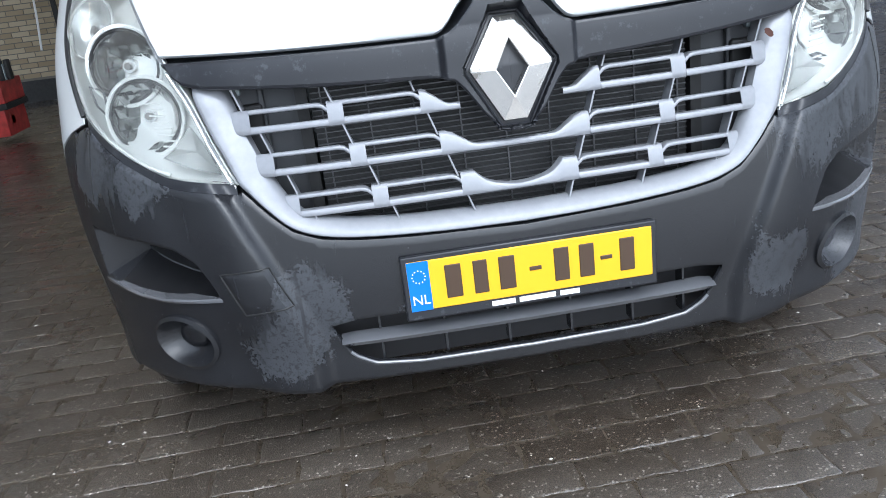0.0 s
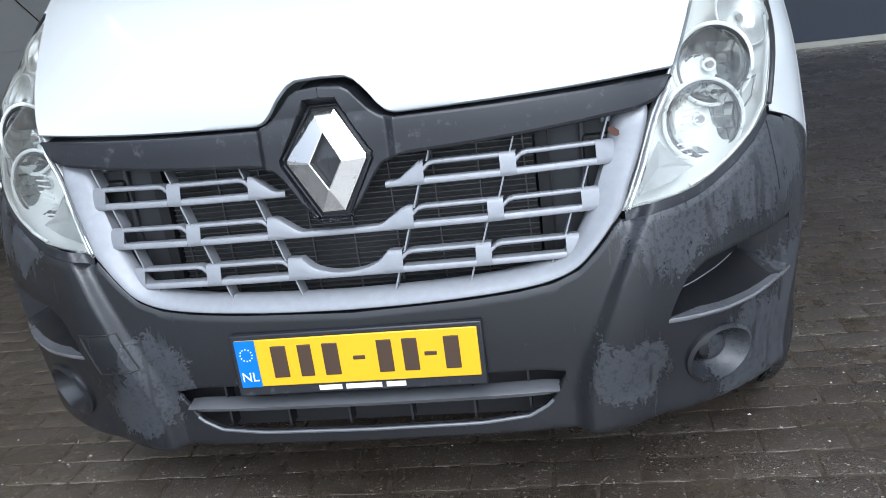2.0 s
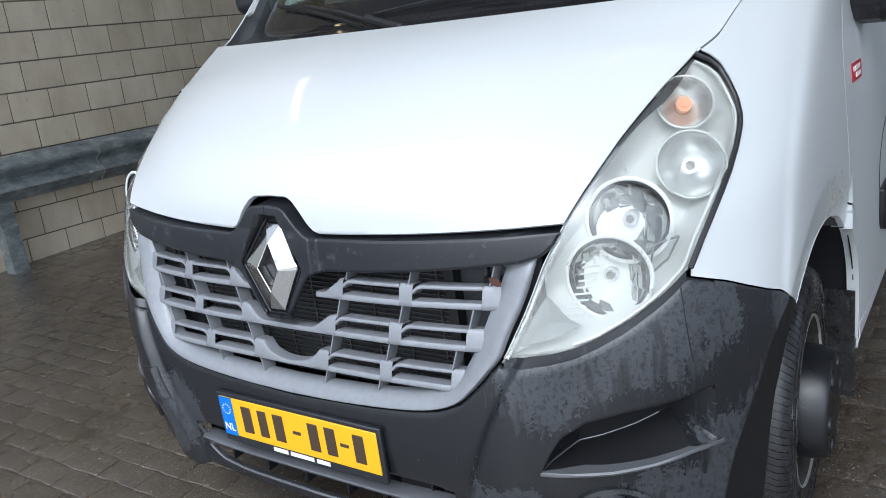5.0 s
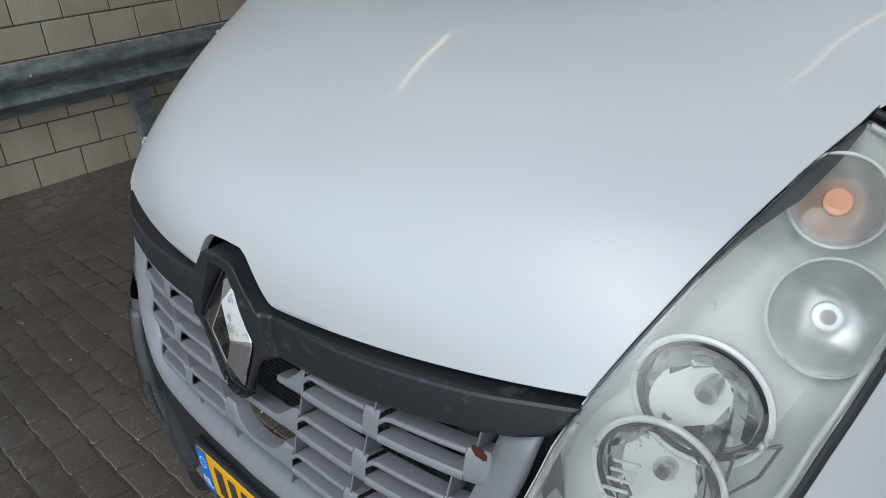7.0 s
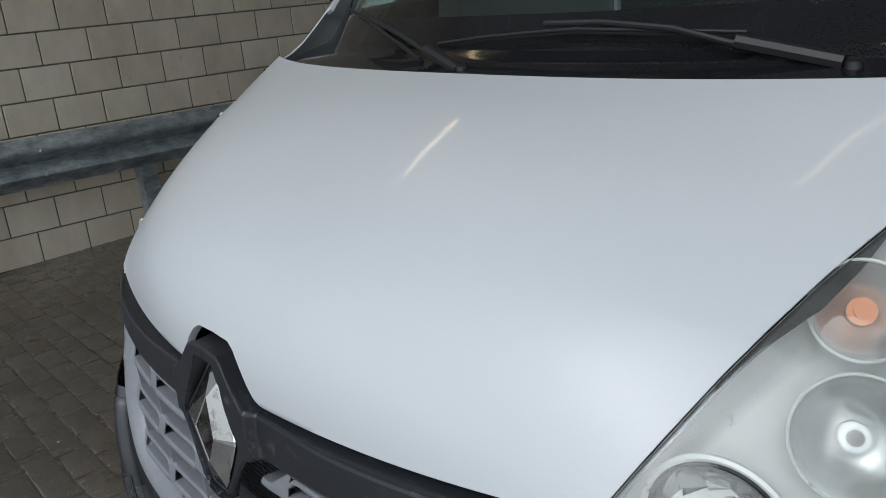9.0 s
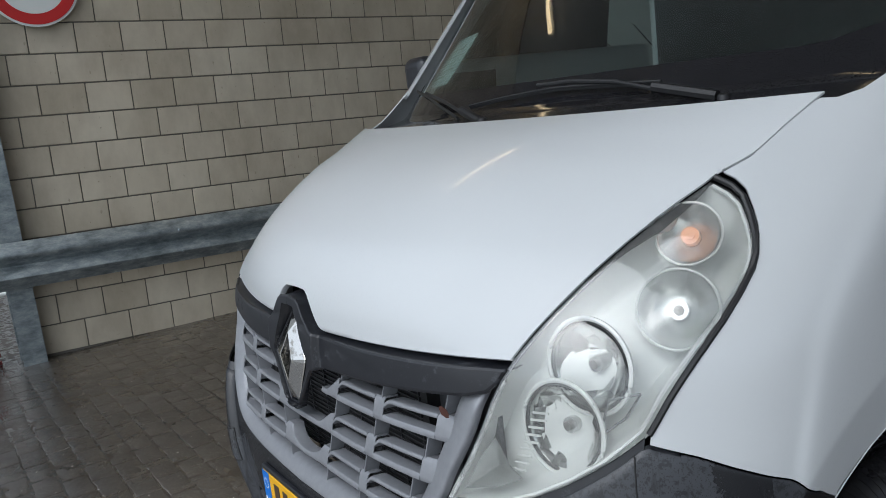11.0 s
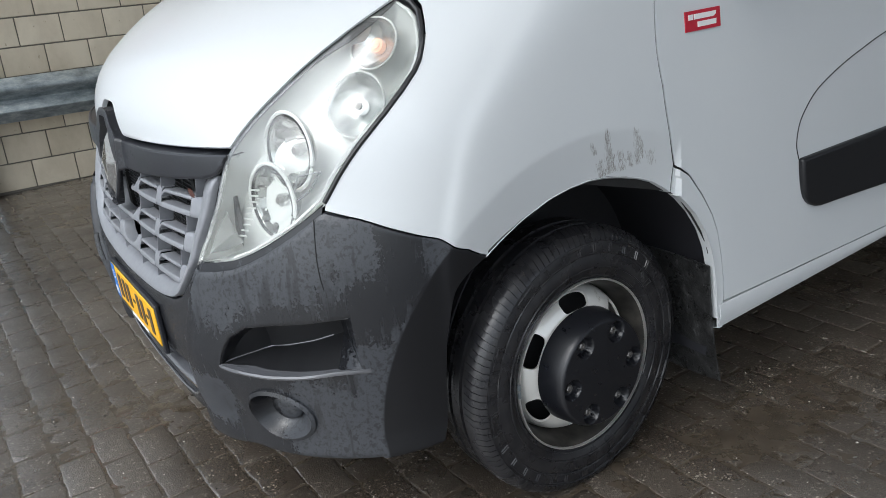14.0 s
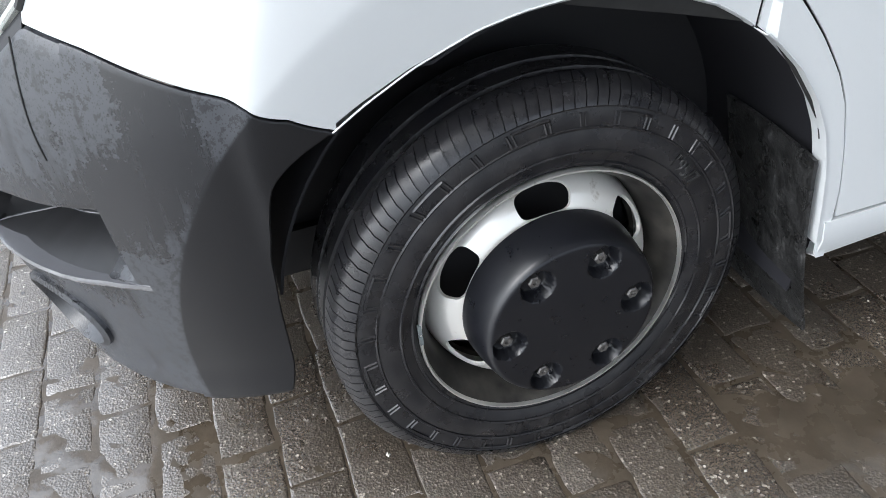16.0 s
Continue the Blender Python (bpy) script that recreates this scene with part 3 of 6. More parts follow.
for s in (1, -1):
    # the air pocket in each corner: dark shelf and back wall, then a facet that runs out to the skin
    def pocket_row(u):
        t = (u - 3.02) / 2.16
        d = 0.085 * min(1.0, t / 0.30) ** 0.7 if t < 1 else 0.085 * max(0.0, (5.56 - u) / 0.38)
        lo, hi = pocket_low(u), pocket_top(u)
        rear = lo + 0.004 + (0.040 * t if t < 1 else 0.040 * max(0.0, (5.56 - u) / 0.38))
        k = 0.0005 + min(1.0, d / 0.03) * 0.0075
        return [out(u, lo, -0.001), out(u, lo + 0.003, -k - 0.1 * d), out(u, rear, -k - d), out(u, rear + 0.4 * (hi - rear), -k - 0.95 * d),
                out(u, hi - 0.006, -k - 0.75 * d), out(u, hi, -0.75 * k)]

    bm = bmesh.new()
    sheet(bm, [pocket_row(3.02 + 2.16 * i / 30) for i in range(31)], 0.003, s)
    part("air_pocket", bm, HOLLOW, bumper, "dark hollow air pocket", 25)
    bm = bmesh.new()
    sheet(bm, [pocket_row(5.18 + 0.38 * i / 8) for i in range(9)], 0.003, s)
    part("pocket_facet", bm, PLASTIC, bumper, "", 25)
    # thin bar added along the shelf's rear edge, coloured as its highlight
    bm = bmesh.new()
    tube(bm, [(s * p[0], p[1] - 0.001, p[2] + 0.001) for p in [pocket_row(3.04 + 1.95 * i / 24)[2] for i in range(25)]], 0.0018, 6)
    part("shelf_edge", bm, BLADE, bumper)
    bm = bmesh.new()
    rows = []
    for i in range(31):
        t = i / 30
        u = 2.98 + (5.70 - 2.98) * t
        z = pocket_low(min(u, 5.2)) - 0.004 * t
        w = 0.010 * math.sin(math.pi * min(1, 0.08 + t * 0.95)) ** 0.5
        row = [out(u, z - 0.007, 0.0), out(u, z - 0.005, w * 0.8), out(u, z, w), out(u, z + 0.004, w * 0.7), out(u, z + 0.005, -0.03 * math.sin(math.pi * t))]
        rows.append(row)
    sheet(bm, rows, 0.003, s)
    part("pocket_blade", bm, BLADE, bumper, "", 50)
    # round fog-lamp blank
    bm = bmesh.new()
    rows = []
    for i in range(41):
        a = 2 * math.pi * i / 40
        row = []
        for rr, d in ((1.0, -0.006), (0.985, 0.005), (0.93, 0.008), (0.87, 0.000), (0.80, -0.010), (0.62, -0.030), (0.48, -0.036), (0.44, -0.028), (0.40, -0.023), (0.2, -0.021), (0.01, -0.020)):
            row.append(out(FOG_U + 0.05 * (1 - rr) + FOG_RU * rr * math.cos(a), FOG_Z + FOG_RZ * rr * math.sin(a), d))
        rows.append(row[::-1])
    sheet(bm, rows, 0.003, s)
    part("fog_lamp_cap", bm, PLASTIC, bumper, "round black fog lamp blanking cap", 50)

# parting line below each lamp
for s in (1, -1):
    bm = bmesh.new()
    pts = []
    for k in range(13):
        u, z = 5.04 + 0.20 * k / 12, 0.860 - 0.145 * k / 12
        p = out(u, z, 0.0003)
        pts.append((s * p[0], p[1], p[2]))
    tube(bm, pts, 0.0013, 6)
    part("parting_line", bm, BLACK, bumper)

# tow-eye cover on the van's right
bm = bmesh.new()
rows = []
for i in range(13):
    t = i / 12
    row = []
    for j in range(9):
        v = j / 8
        u = (1.90 + 0.66 * t) * (1 - v) + (2.08 + 0.78 * t) * v
        z = (0.492 - 0.010 * t) * (1 - v) + (0.570 - 0.005 * t) * v
        e = min(t, 1 - t, v, 1 - v)
        row.append(out(u, z, swell(u, z) + (0.0035 if e > 0.01 else 0.001)))
    rows.append(row)
sheet(bm, rows, 0.004, -1)
part("tow_eye_cover", bm, PLASTIC, bumper, "square black tow eye cover")
bm = bmesh.new()
ring = [(1.87, 0.488), (2.575, 0.477), (2.90, 0.566), (2.07, 0.574), (1.87, 0.488)]
pts = []
for (a, b), (c, d) in zip(ring, ring[1:]):
    for k in range(8):
        uu, zz = a + (c - a) * k / 8, b + (d - b) * k / 8
        p = out(uu, zz, swell(uu, zz) + 0.0005)
        pts.append((-p[0], p[1], p[2]))
tube(bm, pts + pts[:1], 0.0021, 6)
part("cover_gap", bm, BLACK, bumper)

# lower grille: blade, fins and dark hollow
bm = bmesh.new()
rows = []
for i in range(61):
    x = -0.415 + 0.83 * i / 60
    u = station_x(abs(x), 0.37)
    e = max(0.0, 1 - abs(abs(x) - 0.415) / 0.03) if abs(x) > 0.385 else 0
    z = 0.372 + 0.002
    ps = []
    for dz, d in ((-0.012, -0.03), (-0.006, -0.004), (0.004, 0.0), (0.010, -0.010), (0.008, -0.04)):
        p = out(u, z + dz * (1 - 0.5 * e), d + 0.011)
        ps.append((x, p[1], p[2]))
    rows.append(ps)
sheet(bm, rows, 0.003)
part("lower_grille_blade", bm, BLADE, bumper, "", 50)
for x in (-0.33, -0.19, -0.05, 0.09, 0.23, 0.35):
    bm = bmesh.new()
    y = skin(station_x(abs(x), 0.37), 0.37)[1]
    box(bm, x - 0.0025, x + 0.0025, y + 0.022, y + 0.06, 0.31, 0.425)
    part("lower_grille_fin", bm, PLASTIC, bumper)
boxed("lower_grille_hollow", (-0.5, 0.5, 0.125, 0.135, 0.28, 0.46), CAVITY, bumper)

# bar along the opening's lower edge, added for the highlight painted in its colour
bm = bmesh.new()
pts = []
for i in range(61):
    x = -0.40 + 0.80 * i / 60
    u = station_x(abs(x), 0.31)
    p = out(u, open_low(u) - 0.003, 0.0015)
    pts.append((x, p[1], p[2]))
tube(bm, pts, 0.0042, 8)
part("opening_lip", bm, BLADE, bumper)

# ---- number plate ----
plate = boxed("number_plate_holder", (-0.271, 0.271, 0.002, 0.016, 0.414, 0.557), TRIM, van, "black plastic number plate holder", 0.004)
boxed("plate_sheet", (-0.26, 0.26, -0.001, 0.004, 0.437, 0.546), YELLOW, plate, "yellow registration plate sheet", 0.003)
boxed("country_band", (-0.2595, -0.214, -0.0022, 0.0, 0.4375, 0.5455), BLUE, plate)
text_part("country_letters", "NL", 0.030, pose(-0.2365, -0.0032, 0.461, 90, 0, 0), PRINT, plate)
bm = bmesh.new()
for k in range(12):
    a = 2 * math.pi * k / 12
    lathe(bm, [(-0.0034, 0.0016), (-0.002, 0.0016)], 6, (-0.2365 + 0.0135 * math.cos(a), 0, 0.513 + 0.0135 * math.sin(a)), "y", True)
part("star_ring", bm, PRINT, plate)
# the registration as plain upright bars
for x, w, z0, z1 in ((-0.165, 0.034, 0.457, 0.530), (-0.108, 0.030, 0.457, 0.530), (-0.052, 0.034, 0.457, 0.530), (0.064, 0.032, 0.457, 0.530), (0.118, 0.032, 0.457, 0.530),
                     (0.205, 0.032, 0.457, 0.530), (0.008, 0.026, 0.489, 0.498), (0.160, 0.026, 0.489, 0.498)):
    boxed("plate_bar", (x - w / 2, x + w / 2, -0.0030, 0.0, z0, z1), INK, plate, "", 0.002)
bm = bmesh.new()
for x, w in ((-0.065, 0.05), (0.008, 0.078), (0.078, 0.042)):
    box(bm, x - w / 2, x + w / 2, 0.0006, 0.004, 0.4215, 0.4325)
part("holder_print", bm, PRINT, plate)

# ---- grille ----
grille = new("radiator_grille")
grille.parent = van
bm = bmesh.new()
for s in (1, -1):
    rows = []
    # from the centre along the bottom, round the corner and up the side
    outer = [(0, 0.593), (0.4, 0.595), (0.76, 0.600), (1.2, 0.609), (1.5, 0.621), (1.75, 0.643), (1.95, 0.678), (2.15, 0.716), (2.32, 0.745), (2.46, 0.79), (2.70, 0.85), (2.90, 0.912), (2.97, 0.936)]
    inner = [(0, 0.630), (0.4, 0.632), (0.76, 0.636), (1.15, 0.645), (1.42, 0.657), (1.60, 0.672), (1.74, 0.698), (1.86, 0.735), (1.95, 0.768), (2.04, 0.805), (2.18, 0.855), (2.36, 0.908), (2.43, 0.934)]
    n = 72
    to, ti = np.array(outer), np.array(inner)
    k = np.linspace(0, len(outer) - 1, n + 1)
    idx = np.arange(len(outer))
    for q in k:
        o = np.array([curve_at(idx.astype(float), to[:, c], q) for c in (0, 1)])
        i2 = np.array([curve_at(idx.astype(float), ti[:, c], q) for c in (0, 1)])
        row = []
        for w, d in ((0.0, -0.012), (0.03, 0.001), (0.10, 0.005), (0.22, 0.005), (0.45, -0.001), (0.75, -0.011), (0.96, -0.020), (1.0, -0.042)):
            g = o + (i2 - o) * w
            row.append(out(max(g[0], 0), g[1], d - 0.016 * max(0.0, q / (len(outer) - 1) - 0.90) / 0.10))
        rows.append(row)
    sheet(bm, rows, 0.004, s)
part("grille_frame", bm, SILVER, grille, "silver painted grille surround", 50)

ROWS3 = ((0.836, 0.570, (0.368, 0.524), (0.184, 0.336)), (0.750, 0.536, (0.336, 0.489), (0.154, 0.304)), (0.662, 0.492, (0.304, 0.452), (0.122, 0.272)))
for n, (z0, xe, c1, c2) in enumerate(ROWS3):
    for s in (1, -1):
        bm = bmesh.new()
        H = 0.047
        tilt = 0.007

        def strip(x0, x1, a, b, m=8):
            """A piece of the slat between x0 and x1; a and b are its lower and upper edge, in metres above the slat's foot."""
            rows = []
            for i in range(m + 1):
                x = x0 + (x1 - x0) * i / m
                u = station_x(x, z0 + 0.02)
                lo, hi = (a(x) if callable(a) else a), (b(x) if callable(b) else b)
                row = []
                for f, d in ((0, -0.032), (0, -0.0045), (0.10, -0.001), (0.22, 0), (0.5, 0.0006), (0.80, 0), (0.92, -0.0012), (1, -0.0048), (1, -0.032)):
                    h = lo + (hi - lo) * f
                    p = out(u, z0 + h, d - 0.007 - tilt * (h / H) - 0.006 * max(0.0, (x - xe + 0.05) / 0.05))
                    row.append((x, p[1], p[2]))
                rows.append(row)
            sheet(bm, rows, 0.002, s)

        strip(c1[1], xe, 0, H, 4)
        strip(c2[1], c1[0], 0, H, 3)
        for a, b in (c1, c2):
            strip(a, b, 0, 0.0145, 10)
            strip(a, b, lambda x, a=a: H - 0.0095 - 0.012 * max(0.0, 1 - (x - a) / 0.02) ** 2, lambda x, a=a: H - 0.010 * max(0.0, 1 - (x - a) / 0.02) ** 2, 14)
        if n == 0:
            strip(0.105, c2[0], 0, lambda x: 0.014 + (H - 0.014) * max(0.0, min(1, (x - 0.130) / 0.045)), 8)
        elif n == 1:
            strip(0.0, c2[0], 0, lambda x: 0.014 + (H - 0.014) * max(0.0, min(1, (x - 0.085) / 0.05)), 12)
        else:
            strip(0.0, c2[0], 0, lambda x: 0.012 + (H - 0.012) * (1 - math.sqrt(max(0.0, 1 - (x / 0.085) ** 2)) if x < 0.085 else 1.0), 12)
        part("grille_slat", bm, SILVER, grille, "", 32)
for s in (1, -1):
    for xb, zs in ((0.20, (0.885, 0.925)), (0.365, (0.885, 0.925)), (0.545, (0.885, 0.925)), (0.165, (0.795, 0.836)), (0.335, (0.795, 0.836)), (0.50, (0.795, 0.836)),
                   (0.135, (0.707, 0.750)), (0.295, (0.707, 0.750)), (0.46, (0.707, 0.750)), (0.105, (0.622, 0.662)), (0.26, (0.622, 0.662)), (0.42, (0.632, 0.662))):
        bm = bmesh.new()
        y = skin(station_x(xb, zs[0]), zs[0])[1]
        for q in box(bm, s * xb - 0.0018, s * xb + 0.0018, y + 0.015, y + 0.05, zs[0] - 0.006, zs[1] + 0.004):
            q.co.x += s * 0.33 * (q.co.z - (zs[0] + zs[1]) / 2)
            q.co.y += 0.10 * (q.co.z - zs[0])
        part("grille_fin", bm, SILVER, grille)
# radiator behind the grille
bm = bmesh.new()
box(bm, -0.40, 0.40, 0.150, 0.162, 0.58, 0.95)
part("radiator_core", bm, BLACK, grille, "dark radiator core behind the slats")
bm = bmesh.new()
for k in range(30):
    z = 0.590 + 0.012 * k
    box(bm, -0.40, 0.40, 0.144, 0.150, z, z + 0.0022)
for k in range(9):
    x = -0.38 + 0.095 * k
    box(bm, x - 0.0015, x + 0.0015, 0.1435, 0.150, 0.58, 0.95)
tagged(part("cooling_fin", bm, RADFIN, grille), kind="stuff")
for s in (1, -1):
    boxed("radiator_side", (s * 0.52 - 0.105, s * 0.52 + 0.105, 0.165, 0.175, 0.58, 0.98), BAY, grille, "grey front panel behind the slats")
    boxed("panel_rib", (s * 0.50 - 0.006, s * 0.50 + 0.006, 0.150, 0.165, 0.60, 0.95), BAY, grille, "", 0.003)
    boxed("panel_box", (s * 0.53 - 0.03, s * 0.53 + 0.03, 0.140, 0.165, 0.835, 0.885), BLACK, grille, "", 0.005)
    boxed("panel_clip", (s * 0.55 - 0.012, s * 0.55 + 0.012, 0.148, 0.165, 0.905, 0.935), GALV, grille, "", 0.003)
    boxed("radiator_post", (s * 0.418 - 0.012, s * 0.418 + 0.012, 0.135, 0.18, 0.60, 0.95), BLACK, grille)

# ---- upper trim with the diamond badge ----
trim_low = line((0, 0.780), (0.10, 0.785), (0.20, 0.820), (0.30, 0.868), (0.36, 0.890), (0.45, 0.899), (0.60, 0.902), (1.24, 0.911), (2.16, 0.925), (2.7, 0.930), (3.04, 0.940), (3.22, 0.958), (3.36, 0.985))
trim_top = line((0, 1.037), (0.15, 1.034), (0.20, 1.027), (0.25, 1.012), (0.31, 0.995), (0.37, 0.983), (0.44, 0.976), (1.08, 0.978), (2.20, 0.984), (3.36, 0.988))
bm = bmesh.new()


def badge_y(z):
    """Where the badge's outer edge lies."""
    return float(np.interp(z, (0.78, 0.803, 0.909, 0.961, 1.002, 1.03), (0.025, 0.026, 0.031, 0.045, 0.063, 0.074)))


def trim_lift(u, z):
    x = skin(u, z)[0]
    s = min(max((0.140 - x) / 0.016, 0), 1)
    b = 0.016 * s * s * (3 - 2 * s)
    if z > 0.99:
        b += (z - 0.99) * 0.30
    h = min(max((z - 0.90) / 0.08, 0), 1)
    if 0.788 < z < 1.017 and x < float(np.interp(z, (0.788, 0.902, 0.914, 1.017), (0.033, 0.0955, 0.0955, 0.031))):
        return skin(u, z)[1] - badge_y(z) - 0.010
    return 0.006 + b - 0.004 * h


for s in (1, -1):
    sheet(bm, band(0, 0.5, trim_low, trim_top, 80, 70, trim_lift, (0.006, 0.006)), 0.004, s)
    sheet(bm, band(0.5, 3.36, trim_low, trim_top, 50, 12, trim_lift, (0.008, 0.006)), 0.004, s)
badge_trim = part("upper_grille_trim", bm, TRIM, grille, "black trim strip rising round the badge", 40)
# shelf that runs back from the strip's upper edge under the bonnet
for s in (1, -1):
    bm = bmesh.new()
    rows = []
    for i in range(121):
        u = 0.5 * i / 50 if i < 50 else 0.5 + 2.86 * (i - 50) / 70
        z = trim_top(u)
        p = out(u, z - 0.003, trim_lift(u, z) - 0.006)
        rows.append([p, p + np.array((0, 0.02, 0.001)), p + np.array((0, 0.10, 0.010))])
    sheet(bm, rows, 0.003, s)
    part("trim_shelf", bm, TRIM, grille)

# diamond badge: faceted ring on a dark recess
bm = bmesh.new()


def badge_at(x, z, d):
    return (x, badge_y(z) - d, z)


T, B, W, ZC = 1.002, 0.803, 0.082, 0.909
outer = [(0.023, T), (W, ZC + 0.004), (W, ZC - 0.004), (0.024, B), (-0.024, B), (-W, ZC - 0.004), (-W, ZC + 0.004), (-0.023, T)]
inner = [(0.0, 0.961), (0.031, ZC - 0.003), (0.031, ZC - 0.005), (0.0, 0.852), (0.0, 0.852), (-0.031, ZC - 0.005), (-0.031, ZC - 0.003), (0.0, 0.961)]
loops = []
for f, d in ((1.0, -0.010), (1.0, -0.001), (0.97, 0.001), (0.05, 0.0135), (0.0, 0.0125), (-0.03, -0.008)):
    loops.append([bm.verts.new(badge_at(ix + (ox - ix) * f, iz + (oz - iz) * f, d)) for (ox, oz), (ix, iz) in zip(outer, inner)])
for a, b in zip(loops, loops[1:]):
    for k in range(8):
        bm.faces.new((a[k], a[(k + 1) % 8], b[(k + 1) % 8], b[k]))
bmesh.ops.remove_doubles(bm, verts=bm.verts, dist=1e-5)
bmesh.ops.recalc_face_normals(bm, faces=bm.faces)
part("diamond_badge", bm, CHROME, grille, "chrome diamond shaped badge with weathered facets", 8)
bm = bmesh.new()
hexa = [(0.028, 1.010), (0.090, ZC + 0.005), (0.090, ZC - 0.005), (0.029, 0.794), (-0.029, 0.794), (-0.090, ZC - 0.005), (-0.090, ZC + 0.005), (-0.028, 1.010)]
tube(bm, [badge_at(x, z, -0.003) for x, z in hexa + hexa[:1]], 0.0028, 6)
part("badge_seat", bm, TRIM, grille)

bm = bmesh.new()
sheet(bm, [[out(2.19 + 0.16 * i / 4, 0.901 - 0.010 * i / 4 + 0.018 * (j / 3 - 0.5) * math.sin(math.pi * (0.15 + 0.7 * i / 4)), 0.004 + 0.002 * ((i + j) % 2)) for j in range(4)] for i in range(5)], 0.0006)
BROWN = mat("brown_leaf", (0.06, 0.018, 0.010), 0.5)
tagged(part("fallen_leaf", bm, BROWN), "small brown leaf stuck under the grille trim", "leaf", "fallen leaves")

# ---- bonnet ----
HC = ((0.0, 0.054, 0.984), (0.06, 0.058, 1.03), (0.14, 0.075, 1.08), (0.25, 0.118, 1.138), (0.40, 0.205, 1.205), (0.58, 0.325, 1.275), (0.78, 0.47, 1.335), (1.0, 0.622, 1.383))
lamp_in = line((2.33, 0.738), (2.72, 0.832), (3.04, 0.922), (3.38, 0.996), (3.72, 1.066), (4.06, 1.133), (4.27, 1.170), (4.55, 1.215), (4.73, 1.238), (4.95, 1.264))
bonnet_line = line((4.94, 1.266), (5.32, 1.293), (5.62, 1.338), (5.96, 1.380), (6.4, 1.415), (7.2, 1.49), (8.1, 1.58), (8.62, 1.60))
HC = np.array(HC)
HS = []
for v in np.linspace(0, 1, 25):
    u = float(np.interp(v, (0, 0.66, 1), (3.40, 4.95, 5.98)))
    z = lamp_in(u) if u < 4.95 else bonnet_line(u)
    HS.append((v, *skin(u, z + 0.001)))
HS = np.array(HS)


def bonnet_at(w, v):
    c = curve_at(HC[:, 0], HC[:, 1:], v)
    s = curve_at(HS[:, 0], HS[:, 1:], v)
    a = abs(w)
    gy = a ** (1.95 + 0.9 * v)
    gz = a ** 3.0
    crown = 0.012 * (1 - a**4) * math.sin(math.pi * min(1, v * 1.0))
    return np.array([w * s[0], c[0] + (s[1] - c[0]) * gy, c[1] + (s[2] - c[1]) * gz + crown])


def notch(x):
    """How far back the bonnet's front edge lies round the badge."""
    x = abs(x)
    return float(np.interp(x, (0, 0.050, 0.068, 0.090, 0.112, 0.128, 0.145), (0.110, 0.107, 0.093, 0.062, 0.026, 0.008, 0.002)))


bm = bmesh.new()
rows = []
ws = sorted(set([round(-1 + 2 * i / 60, 4) for i in range(61)] + [round(i * 0.012, 4) for i in range(-18, 19)]))
for w in ws:
    v0 = notch(w * 0.70)
    vs = [v0 + (1 - v0) * (j / 56) ** 1.15 for j in range(57)]
    g = [bonnet_at(w, v) for v in vs]
    rows.append([g[0] + np.array((0, 0.012, -0.006)), g[0] + np.array((0, 0.003, -0.003))] + g)
sheet(bm, rows, 0.005)
bonnet = part("bonnet", bm, WHITE, van, "smooth white bonnet with fine water beads", 50)

# ---- front wings ----
wheel_y, wheel_z = 0.840, 0.337


def arch_z(y):
    return float(np.interp(y, (0.555, 0.60, 0.662, 0.742, 0.80, 0.858, 0.91, 0.954, 1.01, 1.056, 1.10, 1.139, 1.18, 1.216, 1.24, 1.255, 1.262, 1.268),
                           (0.720, 0.746, 0.776, 0.803, 0.813, 0.816, 0.811, 0.801, 0.785, 0.765, 0.735, 0.701, 0.655, 0.598, 0.540, 0.473, 0.40, 0.30)))


lamp_up = line((4.94, 1.262), (5.22, 1.246), (5.42, 1.228), (5.62, 1.197), (5.78, 1.168), (5.86, 1.145), (5.89, 1.125))
lamp_dn = line((5.16, 0.890), (5.24, 0.905), (5.36, 0.940), (5.53, 0.982), (5.66, 1.015), (5.77, 1.048), (5.85, 1.085), (5.89, 1.118))
fender_low = line(*FENDER_LOW)


def wing_low(u):
    if u < 8.02:
        return fender_low(u)
    y = skin(u, 0.79)[1]
    return arch_z(y)


